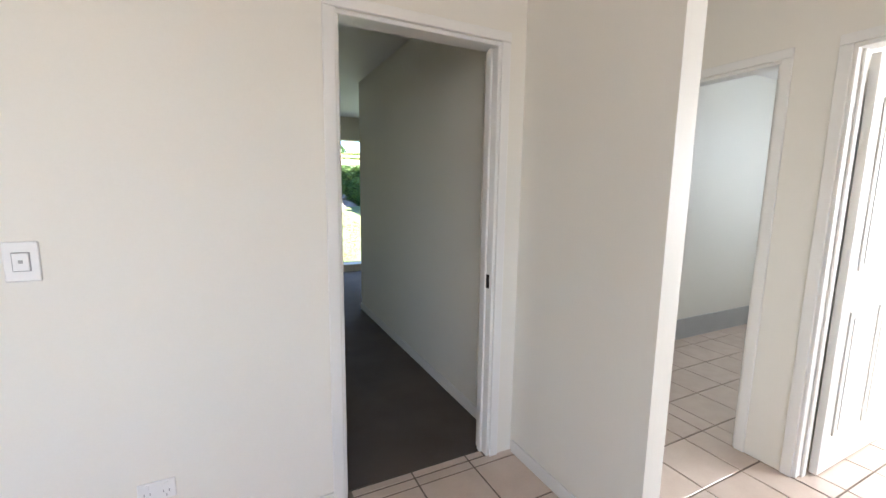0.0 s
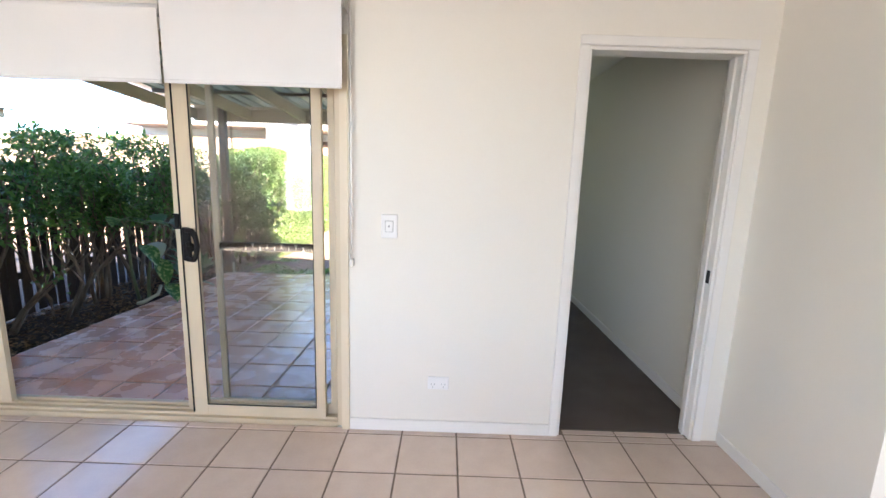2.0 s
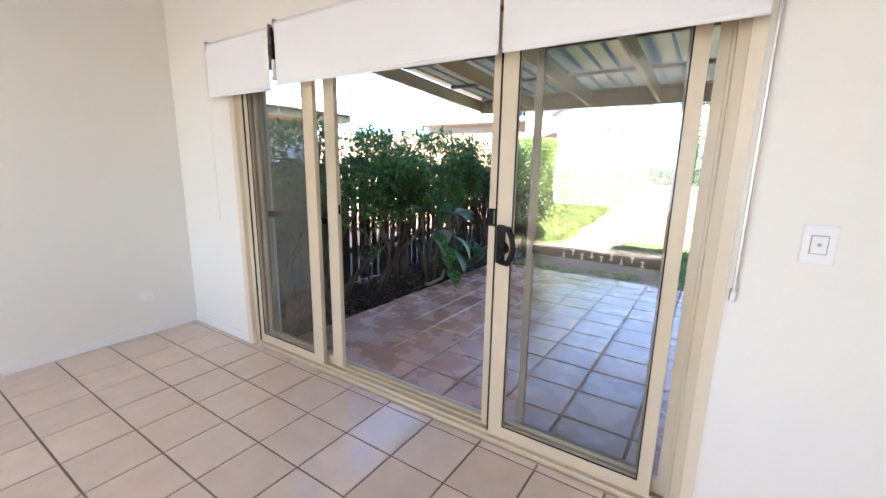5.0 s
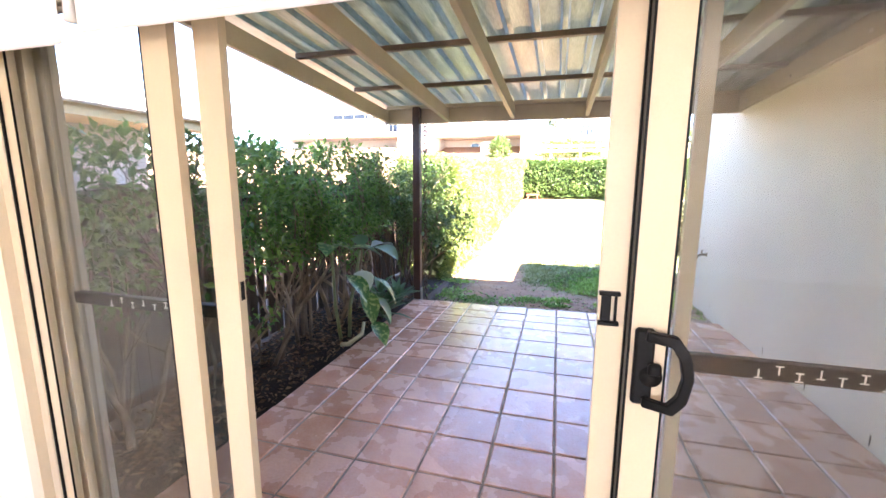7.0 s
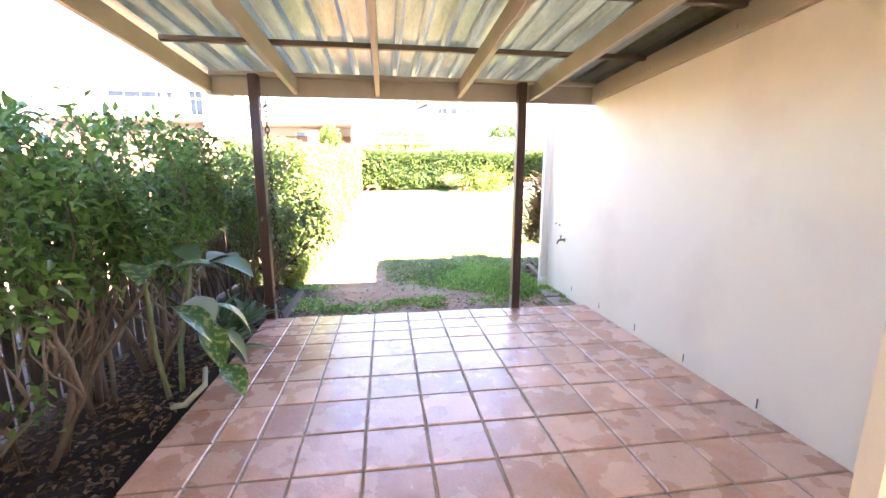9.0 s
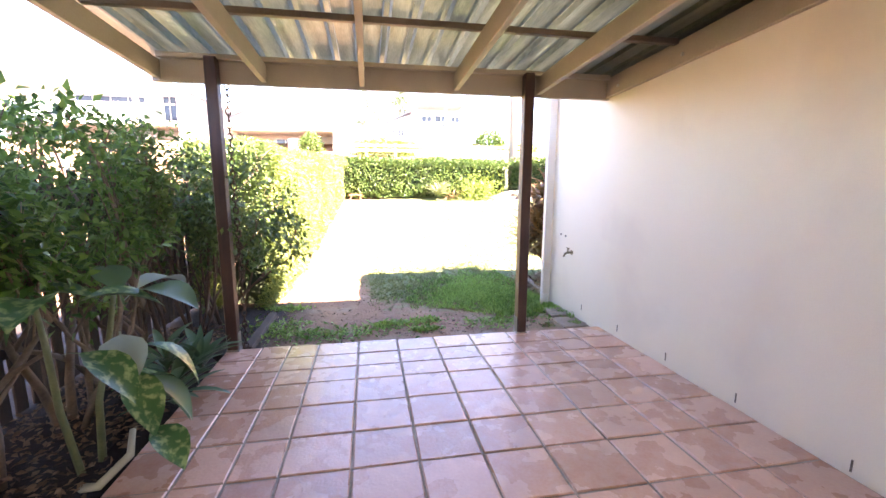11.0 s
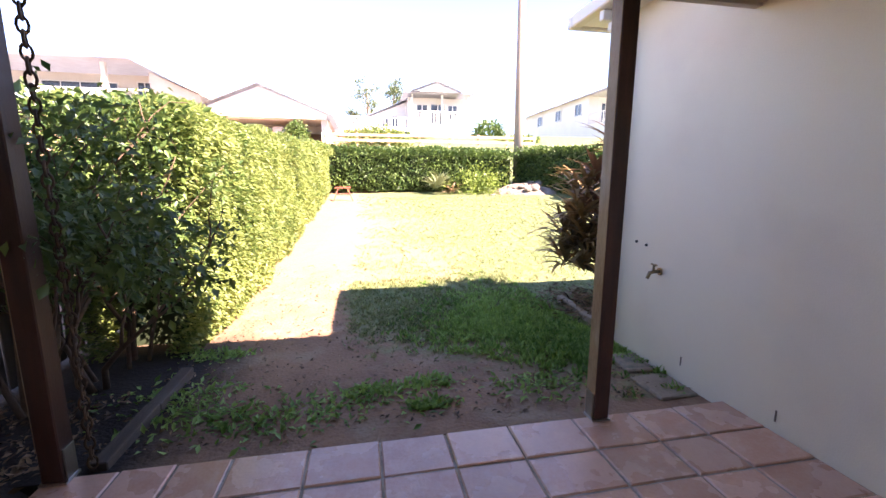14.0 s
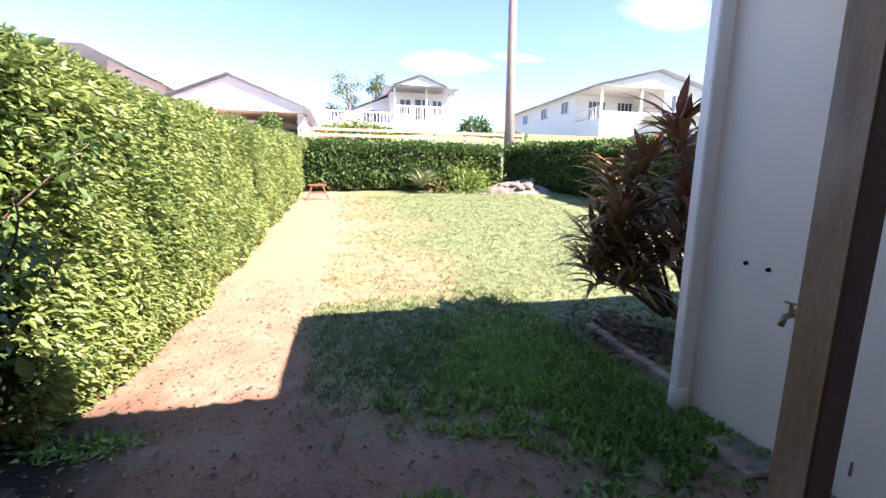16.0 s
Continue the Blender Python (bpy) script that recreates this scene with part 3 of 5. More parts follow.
def pull_handle(panel, x, s, y, o):
    """A flat D-shaped pull on a back plate; s is the side the grip reaches to, o the way the face looks along y."""
    z0, z1, zm = 0.944, 1.126, 1.035
    ya, yb = sorted((y, y + o * 0.02))
    h = part("handle", boxes((x - 0.021, ya, z0, x + 0.021, yb, z1), bevel=0.006), M_BLACK, panel, "black plastic door pull handle")
    outer = [(0.0, 1.0), (0.058, 1.0), (0.082, 0.62), (0.092, 0.0), (0.082, -0.62), (0.058, -1.0), (0.0, -1.0)]
    inner = [(0.0, 0.74), (0.046, 0.74), (0.062, 0.45), (0.070, 0.0), (0.062, -0.45), (0.046, -0.74), (0.0, -0.74)]
    bm = bmesh.new()
    rings = []
    for (ux, uz), (vx, vz) in zip(outer, inner):
        lift = y + o * (0.012 + 0.03 * min(1.0, ux / 0.07))
        rings.append([bm.verts.new((x + s * px, lift + o * d, zm + pz * 0.09)) for px, pz, d in ((ux, uz, 0), (ux, uz, 0.02), (vx, vz, 0.02), (vx, vz, 0))])
    for p, q in zip(rings, rings[1:]):
        for k in range(4):
            bm.faces.new((p[k], p[(k + 1) % 4], q[(k + 1) % 4], q[k]))
    bm.faces.new(rings[0])
    bm.faces.new(rings[-1][::-1])
    bmesh.ops.recalc_face_normals(bm, faces=bm.faces[:])
    bmesh.ops.bevel(bm, geom=bm.edges[:], offset=0.003, segments=1, affect="EDGES")
    part("grip", bm, M_BLACK, h)
    ka, kb = sorted((y + o * 0.018, y + o * 0.036))
    part("snib", boxes((x + s * 0.021 - 0.014, ka, zm - 0.012, x + s * 0.021 + 0.014, kb, zm + 0.016), bevel=0.005), M_BLACK, h)
    part("rosette", tube(bmesh.new(), [(x + s * 0.016, y + o * 0.004, zm - 0.018), (x + s * 0.016, y + o * 0.024, zm - 0.018)], [0.026, 0.024], 14), M_BLACK, h, smooth=True)


pull_handle(pr_in, -1.568, 1, F0 + 0.012, -1)
pull_handle(pl_in, -2.93, -1, F0 + 0.042, 1)
bm = boxes((-1.666, F0 + 0.046, 1.108, -1.618, F0 + 0.062, 1.118), (-1.666, F0 + 0.046, 1.182, -1.618, F0 + 0.062, 1.192), (-1.66, F0 + 0.05, 1.118, -1.638, F0 + 0.062, 1.182), (-1.63, F0 + 0.05, 1.118, -1.624, F0 + 0.062, 1.182), bevel=0.002)
part("keeper", bm, M_BLACK, slider, "black lock keeper")
part("latch_slot", boxes((-2.7195, F0 + 0.07, 1.075, -2.717, F0 + 0.084, 1.135)), M_BLACK, slider, "dark latch slot in the stile edge")

part("brush_seal", boxes((-1.6045, F0 + 0.055, 0.05, -1.5975, F0 + 0.09, 2.04)), M_BLACK, slider, "black brush seal")
part("brush_seal", boxes((-1.603, F0 + 0.006, 0.05, -1.5972, F0 + 0.035, 2.04)), M_BLACK, slider, "black brush seal")
part("brush_seal", boxes((SL0 + 0.051, F0 + 0.004, 0.04, SL0 + 0.058, F0 + 0.011, 2.04)), M_BLACK, slider, "black brush seal")

# ---- roller blinds ----


def roller_blind(x0, x1, ytop, ztop, zbot, label):
    th = thing("roller_blind", ((x0 + x1) / 2, ytop, zbot), label, "roller blind", "roller blinds over the sliding door")
    bm = tube(bmesh.new(), [(x0 + 0.01, ytop, ztop), (x1 - 0.01, ytop, ztop)], 0.028, 14)
    part("roll", bm, M_BLIND, th, smooth=True)
    part("fabric", boxes((x0 + 0.012, ytop - 0.0285, zbot + 0.018, x1 - 0.012, ytop - 0.0265, ztop)), M_BLIND, th)
    part("hem_bar", boxes((x0 + 0.012, ytop - 0.033, zbot, x1 - 0.012, ytop - 0.022, zbot + 0.018), bevel=0.004), M_BLIND, th)
    for x in (x0, x1 - 0.006):
        part("bracket", boxes((x, ytop - 0.03, ztop - 0.03, x + 0.006, WALL_Y - 0.001, ztop + 0.035), bevel=0.002), M_STEEL, th, "metal mounting bracket")
    return th


def chain_loop(th, x, y, ztop, zbot, material=None, name="chain"):
    bm = bmesh.new()
    for dx in (-0.006, 0.006):
        tube(bm, [(x + dx, y, ztop), (x + dx, y, zbot)], 0.0016, 5)
    tube(bm, [(x - 0.006, y, zbot), (x, y, zbot - 0.008), (x + 0.006, y, zbot)], 0.0016, 5)
    part(name, bm, material or M_STEEL, th, "looped beaded control chain")


b1 = roller_blind(-3.80, -3.085, 1.55, 2.15, 1.815, "white fabric roller blind partly lowered")
b2 = roller_blind(-3.04, -1.56, 1.55, 2.17, 1.835, "wide white fabric roller blind partly lowered")
b3 = roller_blind(-1.555, -0.685, 1.525, 2.225, 1.832, "white fabric roller blind hung in front")
chain_loop(b1, -3.86, 1.55, 2.18, 0.96, M_WHITE)
part("chain_guide", tube(bmesh.new(), [(-0.672, 1.55, 2.24), (-0.672, 1.555, 0.99)], 0.006, 6), M_STEEL, b3, "grey chain guide along the wall")
part("tension_clip", boxes((-0.682, 1.56, 0.955, -0.662, WALL_Y, 0.995), bevel=0.003), M_STEEL, b3)
part("wand", tube(bmesh.new(), [(-3.06, 1.53, 2.16), (-3.06, 1.53, 1.99)], 0.009, 8), M_BLACK, b2, "dark blind control", True)
part("wand_tip", tube(bmesh.new(), [(-3.06, 1.53, 1.985), (-3.06, 1.53, 1.87)], [0.012, 0.017], 8), M_WHITE, b2, "white blind control weight", True)
chain_loop(b2, -3.06, 1.545, 1.86, 1.70, M_WHITE)

# ---- switches and sockets ----
M_SEAM = mat("plate_shadow_gap", (0.35, 0.34, 0.32), (0.42, 0.41, 0.39), 0.5, 4, 150, 0.0)


def wall_plate(name, c, w, h, face, label, category, socket):
    """c: centre; face: 'y' on the garden wall, 'x' on the left wall."""
    th = thing(name, c, label, category)

    def b(u0, v0, u1, v1, d0, d1, bev=0.0):
        if face == "y":
            return boxes((c[0] + u0, c[1] - d1, c[2] + v0, c[0] + u1, c[1] - d0, c[2] + v1), bevel=bev)
        return boxes((c[0] + d0, c[1] + u0, c[2] + v0, c[0] + d1, c[1] + u1, c[2] + v1), bevel=bev)
    part("plate", b(-w / 2, -h / 2, w / 2, h / 2, 0, 0.009, 0.003), M_WHITE, th)
    if socket:
        for s in (-1, 1):
            u = s * w * 0.25
            part("rocker", b(u - 0.007, 0.012, u + 0.007, 0.03, 0.009, 0.013, 0.001), M_WHITE, th)
            for du, dv, t in ((-0.009, -0.006, 1), (0.009, -0.006, 1), (0, -0.022, 0)):
                part("slot", b(u + du - 0.0016, dv - 0.005, u + du + 0.0016, dv + 0.005, 0.0085, 0.0096), M_SEAM, th, "socket slot")
    else:
        part("surround", b(-0.022, -0.03, 0.022, 0.03, 0.009, 0.0115, 0.001), M_SEAM, th)
        part("rocker", b(-0.019, -0.027, 0.019, 0.027, 0.0115, 0.015, 0.001), M_WHITE, th)
        part("dimple", b(-0.005, -0.004, 0.005, 0.006, 0.015, 0.0165), M_SEAM, th)
    return th


wall_plate("light_switch", (-0.478, WALL_Y, 1.171), 0.085, 0.125, "y", "white plastic light switch on the wall", "light switch", False)
wall_plate("power_socket", (-0.195, WALL_Y, 0.299), 0.118, 0.075, "y", "white double power socket low on the wall", "power socket", True)
wall_plate("power_socket", (LEFT, 1.215, 0.31), 0.118, 0.075, "x", "white double power socket low on the wall", "power socket", True)

# ---- patio ----
PX0, PX1, PY0, PY1 = -3.59, 0.045, OUT_Y, 5.735


def patio_bed():
    bm = boxes((PX0 + 0.01, PY0, -0.4, PX1, PY1 - 0.01, 0))
    for v in bm.verts:
        if v.co.z > -0.2:
            v.co.z = patio_z(v.co.y) - 0.008
    return bm


patio = setting("patio", patio_bed(), M_MORTAR, "terracotta paved patio with mortar joints", "patio")
PAT_X = [-3.59, -3.285, -3.04, -2.79, -2.43, -2.075, -1.725, -1.372, -0.985, -0.623, -0.325, 0.043]
PAT_Y = [1.85, 2.15, 2.50, 2.85, 3.195, 3.543, 3.907, 4.24, 4.595, 4.94, 5.185, 5.45, 5.735]

# ---- pergola ----
SLOPE = 0.058


def raf_z(y):
    return 2.18 + SLOPE * (5.8 - y)


pergola = thing("pergola", (-1.9, 4.0, PATIO_Z), "timber pergola with corrugated metal roof attached to the house", "pergola", kind="structure")


def sloped(x0, x1, y0, y1, dz0, dz1):
    bm = boxes((x0, y0, 0, x1, y1, 1))
    for v in bm.verts:
        v.co.z = raf_z(v.co.y) + (dz1 if v.co.z > 0.5 else dz0)
    bmesh.ops.bevel(bm, geom=bm.edges[:], offset=0.004, segments=1, affect="EDGES")
    return bm


BEAM0, BEAM1 = 5.80, 5.85
part("beam", boxes((-4.0, BEAM0, 2.16, 0.043, BEAM1, 2.355), bevel=0.004), M_BEAM, pergola, "cream-brown painted front beam")
for x in (-3.98, -3.17, -2.36, -1.52, -0.72):
    part("rafter", sloped(x, x + 0.045, OUT_Y + 0.03, BEAM0, 0.0, 0.15), M_BEAM, pergola)
part("ledger", sloped(0.0, 0.044, OUT_Y + 0.03, BEAM0, -0.005, 0.175), M_BEAM, pergola, "ledger board bolted to the wall")
part("house_ledger", boxes((-4.0, OUT_Y, 2.385, 0.0, OUT_Y + 0.03, 2.565)), M_BEAM, pergola)
for y in (2.75, 3.82, 4.85):
    part("purlin", sloped(-3.935, 0.0, y, y + 0.045, 0.15, 0.19), M_PURLIN, pergola)
part("purlin", sloped(-3.935, 0.0, 5.73, 5.775, 0.15, 0.19), M_BEAM, pergola)
for x in (-3.57, -0.875):
    p = part("post", boxes((x, 5.675, -0.12, x + 0.09, 5.77, 2.345), bevel=0.005), M_POST, pergola, "dark stained square timber post")
    part("post_shoe", boxes((x - 0.007, 5.69, -0.132, x - 0.001, 5.76, 0.03), (x + 0.091, 5.69, -0.132, x + 0.097, 5.76, 0.03), (x - 0.01, 5.67, -0.134, x + 0.10, 5.77, -0.121)), M_STEEL, p, "galvanised steel post shoe")
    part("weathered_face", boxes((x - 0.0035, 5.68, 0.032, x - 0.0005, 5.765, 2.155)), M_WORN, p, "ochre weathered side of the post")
bolt = boxes((-0.012, -0.012, -0.012, 0.012, 0.012, 0.012), bevel=0.005)
bolt_me = finish(bolt, "bolt", M_STEEL)
for y in (3.0, 3.9, 4.8, 5.6):
    piece("bolt", bolt_me, pergola, pose(-0.003, y, raf_z(y) + 0.06))


def roof_sheet():
    """Trapezoidal ribbed sheet, ribs running down the slope."""
    bm = bmesh.new()
    prof, x = [], -4.02
    while x < 0.05:
        prof += [(x, 0.0), (x + 0.118, 0.0), (x + 0.13, 0.042), (x + 0.168, 0.042), (x + 0.18, 0.0)]
        x += 0.19
    prof = [p for p in prof if p[0] <= 0.043] + [(0.0435, 0.0)]
    rows = []
    for y in (OUT_Y + 0.002, 3.2, 4.6, 5.98):
        z = raf_z(y) + 0.193
        rows.append([bm.verts.new((px, y, z + pz)) for px, pz in prof])
    for a, b in zip(rows, rows[1:]):
        for i in range(len(a) - 1):
            bm.faces.new((a[i], a[i + 1], b[i + 1], b[i]))
    bmesh.ops.solidify(bm, geom=bm.faces[:], thickness=-0.0012)
    return bm


part("roof_sheet", roof_sheet(), M_ROOF, pergola, "ribbed galvanised metal roof sheets")

# ---- house details outside ----
pipe = thing("downpipe", (-0.02, 6.93, -0.25), "white rectangular downpipe with a round foot at the wall corner", "downpipe", kind="structure")
part("pipe", boxes((-0.078, 6.90, -0.12, 0.022, 6.97, 2.38), bevel=0.008), M_PIPE, pipe)
part("pipe_elbow", boxes((-0.17, 6.905, 2.38, 0.02, 6.968, 2.45), (-0.25, 6.907, 2.451, -0.12, 6.966, 2.529), bevel=0.008), M_PIPE, pipe)
part("pipe_foot", tube(bmesh.new(), [(-0.03, 6.935, -0.27), (-0.03, 6.935, -0.10), (-0.03, 6.935, -0.085)], [0.055, 0.055, 0.05], 16), M_PIPE, pipe, smooth=True)
for z in (0.2, 1.65):
    part("strap", boxes((-0.082, 6.92, z, 0.046, 6.95, z + 0.03), (-0.082, 6.896, z, 0.026, 6.899, z + 0.03)), M_PIPE, pipe, "folded metal pipe strap")
M_WEEP = mat("shadowed_mortar_slot", (0.14, 0.11, 0.08), (0.20, 0.16, 0.12), 0.9, 8, 60, 0.1)
tap = thing("garden_tap", (0.045, 6.39, 0.545), "brass garden tap on the rendered wall", "tap")
M_BRASS = mat("dull_brass", (0.22, 0.17, 0.10), (0.34, 0.28, 0.18), 0.4, 20, 120, 0.1, metal=1.0)
part("spout", tube(bmesh.new(), [(0.045, 6.39, 0.545), (0.0, 6.39, 0.5455), (-0.04, 6.39, 0.54), (-0.06, 6.39, 0.495)], [0.013, 0.015, 0.014, 0.012], 8), M_BRASS, tap, smooth=True)
bm = tube(bmesh.new(), [(-0.01, 6.39, 0.555), (-0.01, 6.39, 0.597)], 0.009, 8)
tube(bm, [(-0.01, 6.36, 0.60), (-0.01, 6.42, 0.60)], 0.007, 6)
part("tap_handle", bm, M_BRASS, tap)
part("flange", tube(bmesh.new(), [(0.045, 6.39, 0.545), (0.038, 6.39, 0.545)], 0.028, 12), M_BRASS, tap)
for y, z in ((6.68, 0.73), (6.56, 0.72)):
    wp = thing("wall_plug", (0.045, y, z), "small dark screw plug in the rendered wall", "wall plug")
    part("plug", tube(bmesh.new(), [(0.047, y, z), (0.035, y, z - 0.003)], 0.011, 8), M_BLACK, wp)
for y in (2.07, 2.74, 3.41, 4.08, 4.74, 5.41, 6.1):
    wv = thing("weep_hole", (0.045, y, -0.04), "narrow dark weep slot low in the wall", "weep hole", "weep slots along the wall")
    part("slot", boxes((0.041, y - 0.004, -0.07, 0.048, y + 0.004, -0.005)), M_WEEP, wv)

# ---- paling fence ----
FX = -4.55
fence = thing("paling_fence", (FX, 10.0, -0.1), "dark weathered timber paling fence with gaps", "fence", kind="structure")
for z in (0.25, 1.25):
    part("rail", boxes((FX - 0.075, 1.9, z, FX - 0.03, 20.0, z + 0.07)), M_FENCE, fence)
for y in np.arange(2.0, 20.1, 2.25):
    part("post", boxes((FX - 0.17, y, -0.2, FX - 0.08, y + 0.09, 1.5)), M_FENCE, fence)

# ---- hedges and shrubs ----
nrng = np.random.default_rng(11)


def hedge(name, line, width, zbase, ztop, material, size, density, label, seed, lead=0.0):
    """A clipped hedge along a line of (x, y); leaves sit on a lumpy shell round a solid core coloured dark for inner
    shade.
    """
    th = thing(name, (line[0][0], line[0][1], zbase(*line[0])), label, "hedge")
    core = bmesh.new()
    P, O, S = [], [], []
    for (xa, ya), (xb, yb) in zip(line, line[1:]):
        seg = Vector((xb - xa, yb - ya, 0))
        ln = seg.length
        d = seg.normalized()
        nrm = Vector((d.y, -d.x, 0))
        rows = []
        for k in range(int(ln / 0.4) + 2):
            if k * 0.4 < lead:
                continue
            c = Vector((xa, ya, 0)) + d * min(k * 0.4, ln)
            zb, zt = zbase(c.x, c.y), ztop(c.x, c.y)
            w = width / 2 - 0.16
            rows.append([core.verts.new((*(c + nrm * s * w * f).xy, z)) for s, f, z in ((1, 0.75, zb), (1, 1, zb + 0.5), (1, 0.95, zt - 0.3), (0.2, 1, zt - 0.16), (-1, 0.95, zt - 0.3), (-1, 0.75, zb))])
        for a, b in zip(rows, rows[1:]):
            for i in range(5):
                core.faces.new((a[i], a[i + 1], b[i + 1], b[i]))
        core.faces.new(rows[0])
        core.faces.new(rows[-1][::-1])
        zt0 = ztop((xa + xb) / 2, (ya + yb) / 2) - zbase((xa + xb) / 2, (ya + yb) / 2)
        n = int(ln * (2 * zt0 + width) * density)
        u = nrng.random(n) * ln
        q = nrng.random(n) * (2 * zt0 + width)
        depth = nrng.random(n) ** 1.6 * 0.22
        for i in range(n):
            c = Vector((xa, ya, 0)) + d * float(u[i])
            zb, zt = zbase(c.x, c.y), ztop(c.x, c.y)
            h = zt - zb
            l = 0.13 * noise.noise(Vector((c.x * 1.3 + seed, c.y * 1.3, q[i] * 1.3))) + 0.07 * noise.noise(Vector((c.x * 3.7, c.y * 3.7 + seed, q[i] * 3.7))) - depth[i]
            if q[i] < 2 * h:
                s = 1 if q[i] < h else -1
                zz = q[i] if q[i] < h else q[i] - h
                tuck = 0.12 * max(0.0, 0.35 - zz) / 0.35 + 0.16 * max(0.0, zz - h + 0.3) / 0.3
                p = c + nrm * s * (width / 2 + l - tuck)
                P.append((p.x, p.y, zb + zz))
                O.append((nrm.x * s, nrm.y * s, 0.35))
            else:
                w = (q[i] - 2 * h - width / 2)
                p = c + nrm * w
                P.append((p.x, p.y, zt + l * 1.1 - 0.1 * (abs(w) / width * 2) ** 3))
                O.append((nrm.x * w, nrm.y * w, 0.9))
            S.append(size(c.y))
    # No twigs modelled: a solid core, coloured dark as the hedge's inner shade.
    part("inside", core, M_CORE, th, "solid dark core giving the shade behind the leaves")
    mesh_part("leaves", leaf_mesh("leaves", np.array(P), np.array(O), np.array(S)[:, None], material, nrng, 0.5, 0.42, 0.5), th)
    return th


hedge("side_hedge", [(-3.95, 7.3), (-3.93, 8.6)], 1.0, ground_z, lambda x, y: 1.86, M_HEDGE, lambda y: 0.055, 4600, "dense green garden hedge, sunlit beyond the shade", 1.0, 0.3)
hedge("side_hedge", [(-3.93, 8.6), (-3.85, 12.0)], 1.0, ground_z, lambda x, y: 1.88 + 0.015 * (y - 8.6), M_HEDGE, lambda y: 0.056, 3600, "dense sunlit green garden hedge", 2.0)
hedge("side_hedge", [(-3.85, 12.0), (-3.75, 19.0)], 1.0, ground_z, lambda x, y: 1.93 + 0.062 * (y - 12.0), M_HEDGE, lambda y: 0.075, 1700, "dense sunlit green garden hedge beside the lawn", 3.0)
hedge("back_hedge", [(-3.4, 20.2), (3.7, 20.4)], 1.6, ground_z, lambda x, y: 2.3, M_BACKLEAF, lambda y: 0.14, 650, "clipped green hedge across the end of the garden", 4.0)
hedge("back_hedge", [(4.6, 20.2), (6.6, 16.5), (7.2, 11.0)], 1.5, ground_z, lambda x, y: 2.32 + 0.02 * (y - 18), M_BACKLEAF, lambda y: 0.14, 650, "clipped green hedge along the garden boundary", 5.0)


def shrub(x, y, h, seed, spread=0.55, leaf=0.052, count=2600, low=0.55, stems=5, bark=None, foliage=None):
    r = random.Random(seed)
    zb = ground_z(x, y) - 0.03
    th = thing("garden_shrub", (x, y, zb), "leggy green shrub with bare brown stems in the mulch bed", "shrub", "shrubs along the paling fence")
    tips = []
    bm = bmesh.new()

    def grow(p, d, length, rad, level):
        pts, q = [p], p
        steps = 4
        for _ in range(steps):
            d = (d + Vector((r.gauss(0, 0.22), r.gauss(0, 0.22), 0.10))).normalized()
            q = q + d * (length / steps)
            q.x = max(q.x, FX + 0.04)
            if y < 6:
                q.x = min(q.x, -3.84)
            q.y = max(q.y, OUT_Y + 0.06)
            q.z = min(q.z, zb + h - 0.05)
            pts.append(q)
        tube(bm, pts, [rad * (1 - 0.55 * i / steps) for i in range(steps + 1)], 6 if level == 0 else 5 if level == 1 else 4)
        if level >= 1:
            tips.extend(pts[2:])
        if level < 2:
            for k in range(3 if level == 0 else 3):
                s = pts[2 + k % 3]
                nd = (d + Vector((r.gauss(0.1, 0.6), r.gauss(0, 0.7), r.uniform(0.1, 0.6)))).normalized()
                grow(s, nd, length * r.uniform(0.5, 0.75), rad * 0.5, level + 1)
    for k in range(stems):
        a = r.uniform(0, 6.28)
        grow(Vector((x + 0.07 * math.cos(a), y + 0.09 * math.sin(a), zb)), Vector((0.30 * math.cos(a), 0.40 * math.sin(a), 1)).normalized(), h * r.uniform(0.5, 0.62), r.uniform(0.016, 0.032), 0)
    part("stem", bm, bark or M_TWIG, th, "bare branching stems", True)
    tips = [t for t in tips if t.z > zb + low * h or r.random() < 0.10] or tips
    tips = r.sample(tips, max(12, int(len(tips) * 0.40)))
    count = int(count * (0.78 if y < 6 else 0.95))
    c = np.array([tips[r.randrange(len(tips))][:] for _ in range(count)])
    c += nrng.normal(0, 0.075, c.shape)
    top = zb + h
    c[:, 2] = np.minimum(c[:, 2], top + nrng.normal(-0.06, 0.06, len(c)))
    c[:, 0] = np.maximum(c[:, 0], FX + 0.03)
    if y < 6:
        c[:, 0] = np.minimum(c[:, 0], -3.84 + 0.24 * nrng.random(len(c)) ** 2)
    c[:, 1] = np.maximum(c[:, 1], OUT_Y + 0.08 + 0.1 * nrng.random(len(c)))
    out = c - np.array((x, y, zb + h * 0.6))
    out /= np.linalg.norm(out, axis=1, keepdims=True) + 0.3
    mesh_part("leaves", leaf_mesh("leaves", c, out, leaf * nrng.uniform(0.7, 1.6, (count, 1)), foliage or M_SHADELEAF, nrng), th)
    return th


